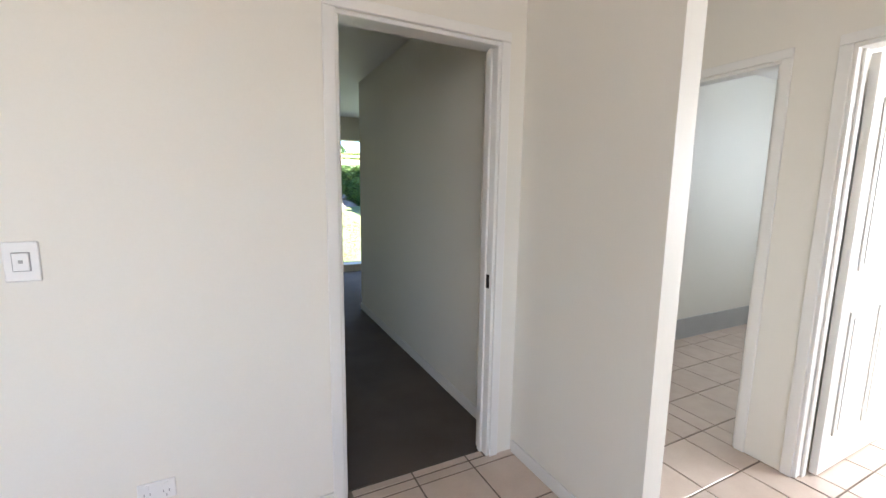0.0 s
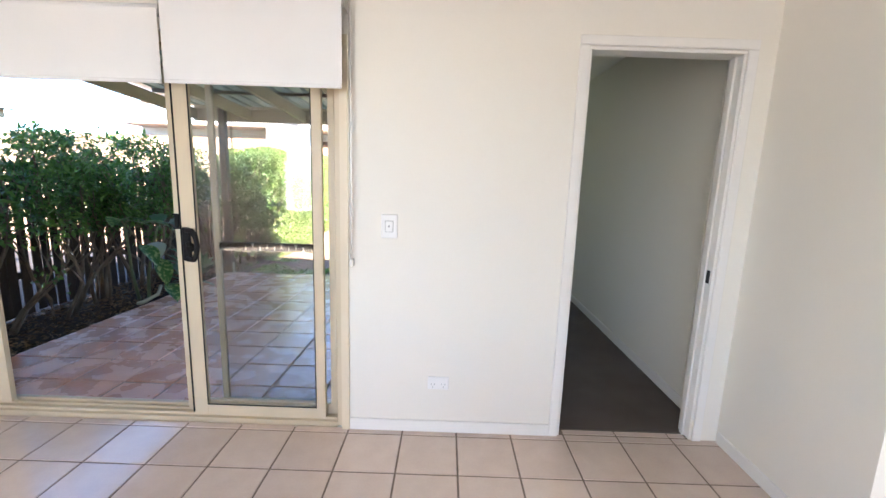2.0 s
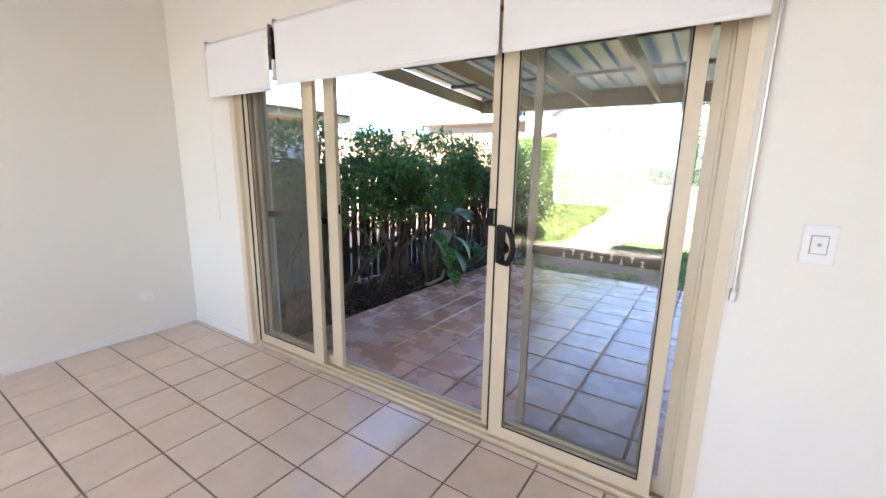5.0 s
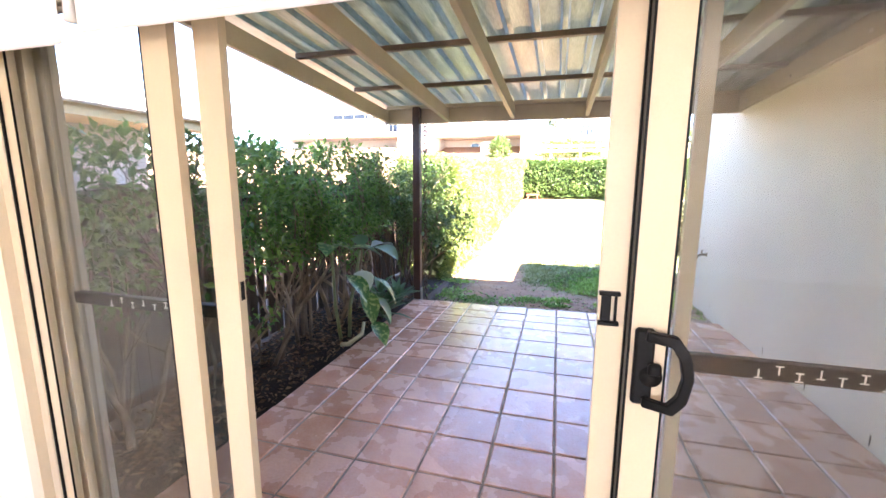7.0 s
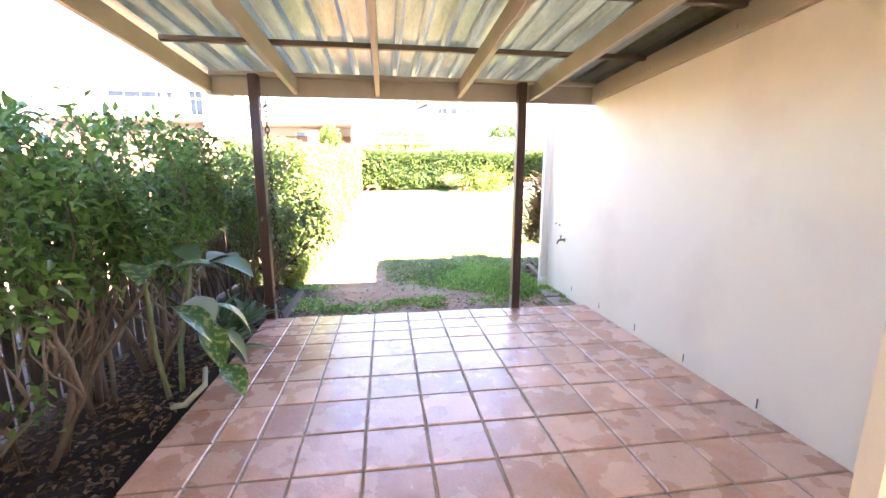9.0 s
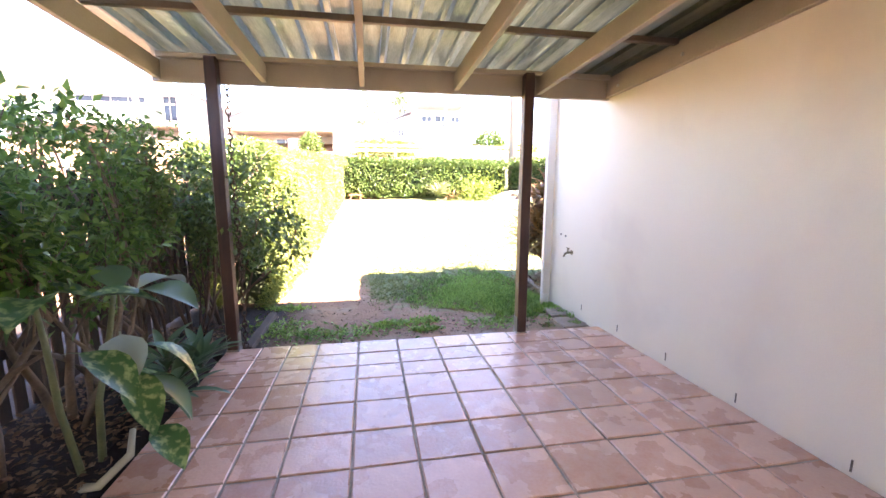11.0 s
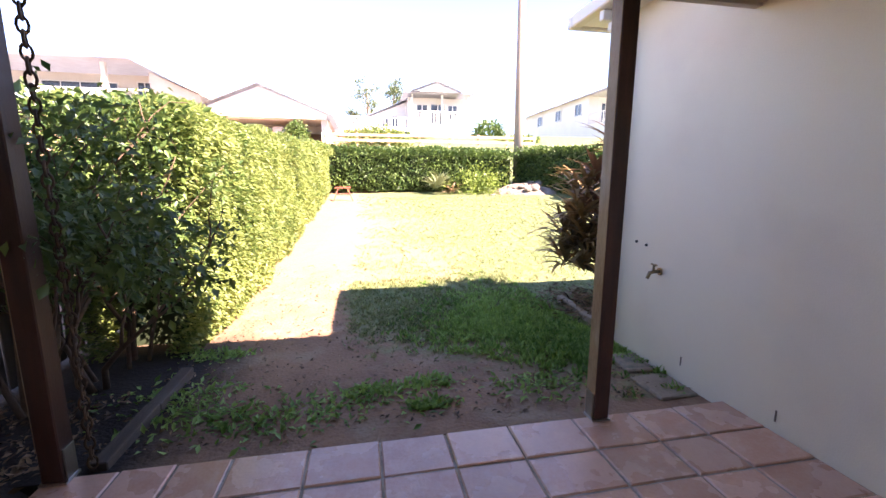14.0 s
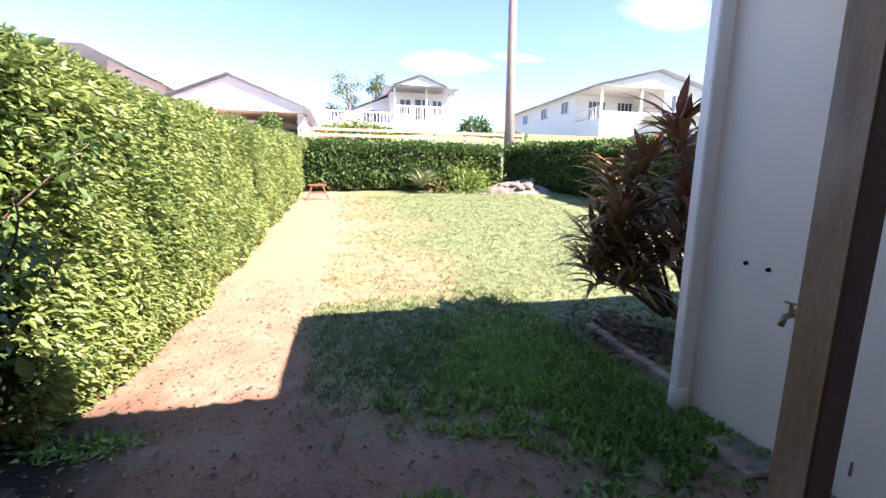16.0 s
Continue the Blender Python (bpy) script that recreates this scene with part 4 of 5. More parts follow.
# Past y 5.5 the darker leaf and bark put the deep shade into the colour.
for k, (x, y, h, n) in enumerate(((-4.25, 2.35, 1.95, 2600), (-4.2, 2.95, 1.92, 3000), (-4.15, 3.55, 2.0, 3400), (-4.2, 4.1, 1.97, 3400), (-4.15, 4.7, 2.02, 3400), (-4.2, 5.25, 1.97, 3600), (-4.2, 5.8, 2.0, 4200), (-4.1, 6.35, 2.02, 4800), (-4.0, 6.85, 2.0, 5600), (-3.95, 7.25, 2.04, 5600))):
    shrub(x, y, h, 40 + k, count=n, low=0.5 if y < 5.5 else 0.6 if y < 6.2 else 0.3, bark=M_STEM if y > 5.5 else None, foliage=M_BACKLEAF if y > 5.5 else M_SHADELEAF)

# ---- strap-leaved plants ----


def blade(bm, base, direction, length, width, droop, fold=0.25, n=6, tip=1.0, stalk=0.0):
    """One leaf blade with a folded midrib, bending down along its length."""
    p, d = Vector(base), Vector(direction).normalized()
    side = d.cross(Vector((0, 0, 1)))
    side = side.normalized() if side.length > 0.05 else Vector((1, 0, 0))
    rows = []
    for i in range(n + 1):
        f = i / n
        if stalk and f < stalk:
            w = 0.05
        else:
            g = (f - stalk) / (1 - stalk)
            w = max(0.02, (math.sin(math.pi * min(1.0, g ** 0.75 * tip)) if tip < 1.01 else 1 - f * 0.9))
        up = side.cross(d)
        hw = width / 2 * w
        rows.append([bm.verts.new(p - side * hw + up * hw * fold), bm.verts.new(p), bm.verts.new(p + side * hw + up * hw * fold)])
        p = p + d * (length / n)
        d = (d + Vector((0, 0, -droop / n))).normalized()
    for a, b in zip(rows, rows[1:]):
        bm.faces.new((a[0], a[1], b[1], b[0]))
        bm.faces.new((a[1], a[2], b[2], b[1]))
    return bm


def two_tone(name, c1, c2, scale=28.0, rough=0.35):
    m = leaf_mat(name, c1, c1, 0.15, rough)
    nt = m.node_tree
    b = nt.nodes["Principled BSDF"]
    geo = nt.nodes.new("ShaderNodeNewGeometry")
    w = nt.nodes.new("ShaderNodeTexNoise")
    w.inputs["Scale"].default_value, w.inputs["Detail"].default_value = scale, 5
    nt.links.new(geo.outputs["Position"], w.inputs["Vector"])
    r = nt.nodes.new("ShaderNodeValToRGB")
    r.color_ramp.elements[0].position, r.color_ramp.elements[1].position = 0.48, 0.62
    r.color_ramp.elements[0].color, r.color_ramp.elements[1].color = (*c1, 1), (*c2, 1)
    nt.links.new(w.outputs["Fac"], r.inputs[0])
    nt.links.new(r.outputs[0], b.inputs["Base Color"])
    return m


M_DIEF = two_tone("dumb_cane_leaf", (0.035, 0.13, 0.03), (0.30, 0.42, 0.16))
M_DRAC = leaf_mat("grey_green_strap_leaf", (0.05, 0.13, 0.06), (0.13, 0.24, 0.11), 0.15, 0.35)
M_CORD = leaf_mat("bronze_strap_leaf", (0.10, 0.035, 0.03), (0.30, 0.14, 0.07), 0.2, 0.4)
M_CORDG = leaf_mat("bronze_green_strap_leaf", (0.11, 0.075, 0.03), (0.36, 0.22, 0.09), 0.2, 0.4)
M_YUCCA = leaf_mat("pale_strap_leaf", (0.14, 0.17, 0.07), (0.34, 0.36, 0.20), 0.2, 0.5)
M_PALELEAF = leaf_mat("pale_leaf_back", (0.30, 0.40, 0.34), (0.42, 0.50, 0.44), 0.15, 0.4)
M_DIEFSTEM = mat("green_stem", (0.13, 0.17, 0.08), (0.22, 0.26, 0.13), 0.5, 8, 60, 0.1)
M_PALESTEM = mat("pale_green_stem", (0.42, 0.44, 0.30), (0.55, 0.55, 0.42), 0.5, 8, 60, 0.1)

dief = thing("dumb_cane_plant", (-3.74, 4.2, -0.13), "leaning potted-style foliage plant with variegated broad leaves in the mulch bed", "plant")
rp = random.Random(3)
part("stem", tube(bmesh.new(), [(-3.72, 4.02, -0.12), (-3.62, 3.97, -0.085), (-3.55, 4.12, -0.03), (-3.58, 4.22, 0.05)], [0.022, 0.022, 0.02, 0.016], 8), M_PALESTEM, dief, "pale curved stem lying on the bed", True)
part("stem", tube(bmesh.new(), [(-3.76, 4.25, -0.13), (-3.75, 4.27, 0.2), (-3.70, 4.33, 0.52), (-3.68, 4.38, 0.75)], [0.02, 0.018, 0.016, 0.012], 8), M_DIEFSTEM, dief, smooth=True)
part("stem", tube(bmesh.new(), [(-3.8, 4.15, -0.13), (-3.82, 4.1, 0.25), (-3.8, 4.05, 0.6), (-3.78, 4.0, 0.8)], [0.018, 0.016, 0.014, 0.01], 8), M_DIEFSTEM, dief, smooth=True)
for k, (bx, by, bz, a, up, L, w, dr) in enumerate((
        (-3.68, 4.38, 0.74, -20, 0.5, 0.42, 0.17, 1.3), (-3.68, 4.38, 0.72, 70, 0.6, 0.40, 0.16, 1.3), (-3.69, 4.36, 0.68, 200, 0.8, 0.42, 0.18, 1.0), (-3.70, 4.34, 0.56, -60, 0.2, 0.42, 0.16, 1.6),
        (-3.71, 4.32, 0.48, 20, 0.1, 0.46, 0.15, 2.4), (-3.72, 4.30, 0.38, -40, 0.2, 0.45, 0.15, 2.6), (-3.68, 4.37, 0.70, 130, 0.9, 0.36, 0.15, 0.8), (-3.78, 4.0, 0.8, -70, 0.7, 0.42, 0.17, 1.3),
        (-3.78, 4.02, 0.76, 30, 0.6, 0.40, 0.16, 1.5), (-3.79, 4.03, 0.7, 170, 0.8, 0.38, 0.16, 1.1), (-3.8, 4.06, 0.55, -20, 0.3, 0.42, 0.15, 2.0), (-3.58, 4.22, 0.05, -35, 0.5, 0.35, 0.14, 2.2),
        (-3.7, 4.3, 0.3, 5, 0.15, 0.42, 0.14, 2.6), (-3.74, 4.28, 0.25, 60, 0.4, 0.38, 0.14, 2.0))):
    a = math.radians(a)
    bm = blade(bmesh.new(), (bx + 0.05, by, bz), (math.cos(a), math.sin(a), up), L * 1.15, w * 1.25, dr, 0.3, 9, 1.0, 0.28)
    part("leaf", bm, M_PALELEAF if k in (1, 3) else M_DIEF if k % 3 else M_DRAC, dief, "pale grey-green leaf underside" if k in (1, 3) else "", smooth=True)


def strap_plant(name, loc, label, crowns, count, length, width, material, droop=0.9, seed=0, stem=None, category="plant", single=False, lean=0.0):
    th = thing(name, (loc[0] + lean, loc[1], loc[2]), label, category)
    r = random.Random(seed)
    bm = bmesh.new()
    for cx, cy, cz in crowns:
        c = Vector(loc) + Vector((cx, cy, cz))
        if stem:
            part("trunk", tube(bmesh.new(), [(loc[0] + cx * 0.5 + lean, loc[1] + cy * 0.5, loc[2] - 0.03), (loc[0] + cx * 0.8 + lean * 0.5, loc[1] + cy * 0.8, loc[2] + cz * 0.6), c[:]], [0.022, 0.018, 0.014], 6), stem, th, smooth=True)
        for _ in range(count):
            a = r.uniform(0, 6.28)
            up = r.uniform(0.15, 1.5)
            blade(bm, c + Vector((0, 0, r.uniform(-0.1, 0.04))), (math.cos(a), math.sin(a), up), length * r.uniform(0.7, 1.15), width * r.uniform(0.8, 1.2), droop * r.uniform(0.6, 1.4), 0.35, 5, 1.0)
            if single:
                part("leaf", bm, material, th, smooth=True)
                bm = bmesh.new()
    if single:
        bm.free()
    else:
        part("foliage", bm, material, th, smooth=True)
    return th


strap_plant("dracaena_plant", (-3.62, 4.86, -0.13), "low grey-green strap-leaved plant beside the patio", [(0, 0, 0.12), (0.06, 0.22, 0.2), (-0.12, 0.1, 0.26), (0.04, -0.18, 0.16)], 14, 0.33, 0.066, M_DRAC, 0.8, 5, single=True)
strap_plant("cordyline_plant", (0.56, 7.9, -0.14), "tall bronze-leaved cordyline clump against the house wall", [(-0.02, -0.1, 1.72), (0.2, 0.1, 1.55), (-0.05, 0.2, 1.4), (0.25, -0.25, 1.3), (0.1, -0.05, 1.6), (0.0, -0.25, 1.15), (0.2, 0.0, 1.0), (0.05, -0.15, 0.8), (0.15, 0.1, 0.6), (0.0, 0.2, 1.05)], 22, 0.46, 0.062, M_CORD, 0.8, 6, M_STEM, lean=0.65)
strap_plant("cordyline_plant", (0.52, 8.3, -0.14), "bronze-green cordyline clump in the side bed", [(-0.15, 0.0, 1.2), (-0.2, -0.25, 1.0), (0.05, 0.1, 1.1), (-0.25, 0.1, 0.75), (-0.12, -0.3, 0.6), (0.1, -0.3, 0.8), (-0.1, 0.15, 0.95), (-0.2, -0.1, 0.85), (0.0, -0.15, 0.65), (-0.1, 0.1, 0.5), (-0.1, -0.15, 1.3), (-0.1, -0.2, 0.68), (-0.2, -0.1, 0.62), (0.0, -0.1, 0.55), (-0.05, 0.1, 0.7), (-0.3, -0.1, 0.42), (-0.15, -0.3, 0.38), (0.05, -0.2, 0.4), (-0.25, 0.15, 0.5)], 26, 0.48, 0.05, M_CORDG, 0.9, 7, M_STEM, lean=0.65)
strap_plant("yucca_plant", (0.55, 19.0, ground_z(0.55, 19.0)), "pale spiky yucca at the foot of the back hedge", [(0, 0, 0.25), (0.05, 0, 0.35)], 45, 0.75, 0.055, M_YUCCA, 0.7, 8)
strap_plant("yucca_plant", (1.25, 19.2, ground_z(1.2, 19.2)), "dry brown strap-leaved clump by the back hedge", [(0, 0, 0.1)], 36, 0.55, 0.05, mat("dry_strap_leaf", (0.30, 0.19, 0.11), (0.45, 0.30, 0.18), 0.8, 3, 40, 0.1), 1.1, 9)

# weeds and a bush by the mound
bush = thing("garden_shrub", (2.3, 19.2, ground_z(2.3, 19.2)), "light green low bush at the foot of the hedge", "shrub")
c = nrng.normal(0, 1, (1500, 3)) * np.array((0.5, 0.3, 0.32)) + np.array((2.3, 19.1, ground_z(2.3, 19.1) + 0.35))
c[:, 2] = np.maximum(c[:, 2], ground_z(2.3, 19.1) + 0.03)
mesh_part("leaves", leaf_mesh("leaves", c, np.tile((0.0, -0.4, 0.6), (1500, 1)), np.full((1500, 1), 0.11), leaf_mat("light_bush_leaf", (0.10, 0.17, 0.03), (0.26, 0.34, 0.07), 0.3), nrng), bush)

# ---- timber pole and mound ----
M_POLE = mat("weathered_pole_timber", (0.24, 0.18, 0.135), (0.36, 0.28, 0.22), 0.85, 2, 50, 0.4, stretch=(6, 6, 0.4))
pole = thing("power_pole", (4.22, 20.3, 1.1), "tall weathered timber power pole behind the mound", "power pole")
part("shaft", tube(bmesh.new(), [(4.24, 20.3, 0.9), (4.21, 20.3, 5.0), (4.17, 20.3, 12.0)], [0.20, 0.165, 0.13], 16), M_POLE, pole, smooth=True)
M_ROCK = mat("grey_rubble", (0.13, 0.105, 0.085), (0.24, 0.20, 0.165), 0.9, 3, 30, 0.6)
rr = random.Random(9)


def mound_h(x, y):
    f = ((x - 4.15) / 1.45) ** 2 + ((y - 18.9) / 1.1) ** 2
    return 0.36 * max(0.0, 1 - f) ** 0.8 * (1 + 0.3 * noise.noise(Vector((x * 2.2, y * 2.2, 5)))) + 0.05 * noise.noise(Vector((x * 6, y * 6, 1)))


def earth_mound():
    bm = bmesh.new()
    nx, ny = 30, 24
    grid = [[bm.verts.new((2.6 + 3.1 * i / nx, 17.7 + 2.4 * j / ny, 0)) for i in range(nx + 1)] for j in range(ny + 1)]
    for row in grid:
        for v in row:
            h = mound_h(v.co.x, v.co.y)
            v.co.z = ground_z(v.co.x, v.co.y) - 0.06 + h
    for a, b in zip(grid, grid[1:]):
        for i in range(nx):
            bm.faces.new((a[i], a[i + 1], b[i + 1], b[i]))
    return bm


setting("ground_mound", earth_mound(), mat("rubble_heap", (0.14, 0.10, 0.075), (0.30, 0.245, 0.20), 0.95, 2.5, 25, 0.9, c3=(0.25, 0.14, 0.085), dirt=1.8, bumpd=0.04), "heap of pale earth and rubble at the pole's foot", "mound")
for k in range(26):
    x, y = 4.0 + rr.gauss(0, 0.6), 18.45 + rr.gauss(0, 0.35)
    s = rr.uniform(0.06, 0.19)
    rock = thing("rock", (x, y, (ground_z(x, y) - 0.06 + mound_h(x, y))), "rough grey rock on the earth mound", "rock", "rocks on the mound")
    bm = bmesh.new()
    bmesh.ops.create_icosphere(bm, subdivisions=2, radius=s)
    for v in bm.verts:
        v.co *= 1 + 0.35 * noise.noise(v.co * 5 + Vector((k, 0, 0)))
        v.co.z *= 0.6
        v.co += Vector((x, y, (ground_z(x, y) - 0.06 + mound_h(x, y)) + s * 0.25))
    part("stone", bm, M_ROCK, rock)
trestle = thing("timber_trestle", (-2.75, 17.6, ground_z(-2.75, 17.6)), "small red-brown timber trestle by the hedge", "trestle")
M_RED = mat("red_brown_timber", (0.26, 0.07, 0.045), (0.36, 0.11, 0.07), 0.8, 4, 50, 0.2)
tz = ground_z(-2.75, 17.6)
for dx in (-0.22, 0.22):
    part("leg", tube(bmesh.new(), [(-2.75 + dx * 1.4, 17.5, tz - 0.02), (-2.75 + dx * 0.6, 17.6, tz + 0.45)], 0.025, 4), M_RED, trestle)
for z in (0.18, 0.40):
    part("bar", boxes((-3.0, 17.55, tz + z, -2.5, 17.59, tz + z + 0.05)), M_RED, trestle)

# ---- pieces round the patio edge ----
M_CONC = mat("mossy_concrete", (0.25, 0.185, 0.13), (0.38, 0.29, 0.21), 0.9, 4, 50, 0.4, c3=(0.11, 0.11, 0.075))
for x0, y0, x1, y1, rz in ((-0.26, 5.90, 0.03, 6.22, 2), (-0.21, 6.29, 0.02, 6.58, -5)):
    sl = thing("stepping_stone", ((x0 + x1) / 2, (y0 + y1) / 2, -0.21), "mossy concrete paver lying on the soil by the wall", "paver", "pavers along the wall")
    bm = boxes((x0, y0, -0.26, x1, y1, -0.178), bevel=0.01)
    bmesh.ops.rotate(bm, verts=bm.verts[:], cent=((x0 + x1) / 2, (y0 + y1) / 2, -0.21), matrix=Matrix.Rotation(radians(rz), 3, "Z"))
    part("slab", bm, M_CONC, sl)
edging = thing("garden_edging", (-0.25, 7.9, -0.27), "low concrete garden bed edging", "edging")
for k in range(4):
    part("edging_block", boxes((0.16 + 0.02 * k, 7.12 + 0.31 * k, -0.34, 0.24 + 0.02 * k, 7.42 + 0.31 * k, -0.215), bevel=0.008), M_CONC, edging)
plank = thing("timber_plank", (-3.455, 6.4, -0.2), "weathered timber plank edging the mulch bed", "plank")
bm = boxes((-3.5, 5.86, -0.24, -3.415, 6.42, -0.168), (-3.5, 6.425, -0.25, -3.415, 6.95, -0.176), bevel=0.006)
part("board", bm, mat("grey_weathered_plank", (0.06, 0.042, 0.03), (0.12, 0.09, 0.068), 0.85, 4, 60, 0.4, stretch=(4, 0.6, 4)), plank)

chain = thing("rain_chain", (-3.462, 5.83, 1.1), "rusty steel rain chain hanging from the pergola beam", "chain")
link = bmesh.new()
pts = [(0.019 * math.cos(a), 0, 0.034 * math.sin(a)) for a in [2 * math.pi * k / 10 for k in range(11)]]
tube(link, pts, 0.0062, 6)
link_me = finish(link, "link", mat("rusty_steel", (0.07, 0.045, 0.03), (0.13, 0.08, 0.05), 0.6, 20, 120, 0.3, metal=0.6), True)
z, k = 2.15, 0
while z > -0.17:
    piece("link", link_me, chain, pose(-3.455 + 0.004 * math.sin(z * 3), 5.83, z, 0, 0, 90 * (k % 2) + 20))
    z -= 0.052
    k += 1

# ---- leaf litter and grass ----
M_LITTER = leaf_mat("fallen_leaf", (0.06, 0.035, 0.02), (0.30, 0.20, 0.12), 0.1, 0.8)
n = 2700
lp = np.column_stack((nrng.uniform(-4.5, -3.66, n), nrng.uniform(1.95, 6.6, n), np.zeros(n)))
lp[:, 2] = [ground_z(x, y) + 0.03 + 0.02 * nrng.random() for x, y in lp[:, :2]]
lo = np.tile((0.0, 0.0, 0.12), (n, 1)) + nrng.normal(0, 1, (n, 3)) * np.array((1, 1, 0.1))
tagged(new("leaf_litter", leaf_mesh("leaf_litter", lp, lo, np.full((n, 1), 0.05), M_LITTER, nrng, 0.0, 0.45, 0.15)), "dry brown fallen leaves scattered on dark mulch", "leaf litter", kind="stuff")
n = 420
lp = np.column_stack((nrng.normal(0.5, 0.3, n), nrng.normal(8.1, 0.35, n), np.zeros(n)))
lp[:, 2] = [ground_z(x, y) + 0.03 + 0.03 * nrng.random() for x, y in lp[:, :2]]
lo = np.tile((0.0, 0.0, 0.2), (n, 1)) + nrng.normal(0, 1, (n, 3)) * np.array((1, 1, 0.25))
tagged(new("leaf_litter", leaf_mesh("leaf_litter", lp, lo, np.full((n, 1), 0.13), M_LITTER, nrng, 0.0, 0.22, 0.15)), "long dry strap leaves fallen round the cordyline", "leaf litter", kind="stuff")
n = 3200
lp = np.column_stack((nrng.uniform(-3.6, 0.9, n), 5.95 + nrng.random(n) ** 1.3 * 4.5, np.zeros(n)))
lp[:, 2] = [ground_z(x, y) + 0.012 + 0.03 * noise.noise(Vector((x * 0.9, y * 0.9, 0))) for x, y in lp[:, :2]]
lo = np.tile((0.0, 0.0, 0.1), (n, 1)) + nrng.normal(0, 1, (n, 3)) * np.array((1, 1, 0.1))
tagged(new("leaf_litter", leaf_mesh("leaf_litter", lp, lo, np.full((n, 1), 0.035), M_LITTER, nrng, 0.0, 0.45, 0.15)), "small dry leaves scattered on bare soil", "leaf litter", kind="stuff")


def cover_at(x, y):
    n1 = noise.noise(Vector((x * 0.55, y * 0.55, 7))) * 0.7 + noise.noise(Vector((x * 1.7, y * 1.7, 2))) * 0.45
    if y < 9.6:
        g = min(0.15 + 0.25 * (x + 2.3) + 0.45 * (y - 6.9) * (x > -2.5), 0.85) + 0.5 * n1 - (0.12 if y < 6.5 else 0)
    else:
        g = 0.55 + 0.45 * n1 + 0.25 * (x + 1.2)
    return g - (0.55 if x < -2.3 else 0)


def surface(x, y):
    return ground_z(x, y) + 0.028 * noise.noise(Vector((x * 0.9, y * 0.9, 0))) + 0.012 * noise.noise(Vector((x * 3.1, y * 3.1, 4)))


def grass(name, tries, box4, size, cut, material, label, width, clump, tall=1.0, patch=None):
    x0, x1, y0, y1 = box4
    P = []
    while len(P) < tries:
        x, y = nrng.uniform(x0, x1), y0 + (y1 - y0) * nrng.random() ** 1.5
        if patch:
            x, y = min(nrng.normal(patch[0], patch[2]), -0.02), max(nrng.normal(patch[1], patch[3]), 6.0)
        if cover_at(x, y) + 0.35 * noise.noise(Vector((x * 6, y * 6, 3))) < cut + 0.3 * nrng.random():
            tries -= 1
            continue
        for _ in range(clump):
            px, py = x + nrng.normal(0, 0.02), y + nrng.normal(0, 0.02)
            P.append((px, py, surface(px, py) - 0.004))
    P = np.array(P)
    up = nrng.normal(0, 0.55, P.shape)
    up[:, 2] = tall
    ob = new(name, leaf_mesh(name, P, up, np.full((len(P), 1), size), material, nrng, -0.1, width, 0.25))
    return tagged(ob, label, "grass", kind="stuff")


M_GRASS = leaf_mat("lawn_grass", (0.10, 0.145, 0.045), (0.25, 0.27, 0.105), 0.3, 0.6)
M_WEED = leaf_mat("lush_weed", (0.09, 0.21, 0.035), (0.27, 0.45, 0.11), 0.3, 0.5)
grass("grass", 60000, (-2.7, 4.0, 6.0, 18.5), 0.042, 0.22, M_GRASS, "short patchy lawn grass", 0.22, 4)
grass("grass", 12000, (-2.0, 0.0, 6.05, 8.9), 0.075, 0.30, M_WEED, "lush green weeds and grass near the wall", 0.3, 5, 0.8, (-0.55, 7.2, 0.5, 0.75))
grass("grass", 9000, (-2.4, 0.0, 7.0, 9.8), 0.045, 0.5, M_GRASS, "short green grass in the shade of the house", 0.25, 4)
n = 1800
wc = []
for cx, cy, sp in ((-3.2, 6.35, 0.2), (-2.85, 6.2, 0.25), (-2.4, 6.25, 0.25), (-1.75, 6.15, 0.08), (-3.3, 6.6, 0.25), (-2.1, 6.4, 0.12), (-1.7, 6.45, 0.1), (-3.35, 7.3, 0.15), (-0.9, 6.3, 0.2)):
    for _ in range(n // 9):
        x, y = cx + nrng.normal(0, sp), cy + nrng.normal(0, sp * 0.5)
        y = max(y, 5.86)
        wc.append((x, y, surface(x, y)))
wc = np.array(wc)
uo = nrng.normal(0, 0.8, wc.shape)
uo[:, 2] = 0.5
tagged(new("weeds", leaf_mesh("weeds", wc, uo, np.full((len(wc), 1), 0.06), M_WEED, nrng, 0.0, 0.4, 0.2)), "small green weeds along the edge of the patio", "weeds", kind="stuff")

# ---- houses on the hill ----
M_BOARD = mat("white_weatherboard", (0.68, 0.65, 0.60), (0.74, 0.71, 0.66), 0.6, 1.0, 30, 0.1)
M_CREAMB = mat("cream_house_render", (0.62, 0.55, 0.46), (0.68, 0.61, 0.52), 0.7, 1.0, 30, 0.1)
M_HROOF = mat("grey_house_roof", (0.30, 0.30, 0.31), (0.38, 0.38, 0.39), 0.6, 2, 30, 0.2)
M_DARKG = mat("dark_glass_and_shade", (0.04, 0.05, 0.06), (0.07, 0.08, 0.09), 0.08, 2, 30, 0.0)
M_GLASSB = mat("pale_balcony_glass", (0.42, 0.50, 0.52), (0.50, 0.57, 0.58), 0.15, 2, 30, 0.0)


def poly(pts, faces):
    bm = bmesh.new()
    vs = [bm.verts.new(p) for p in pts]
    for f in faces:
        bm.faces.new([vs[i] for i in f])
    return bm


def slab(pts, th=0.18):
    bm = poly(pts, [tuple(range(len(pts)))])
    bmesh.ops.solidify(bm, geom=bm.faces[:], thickness=th)
    return bm


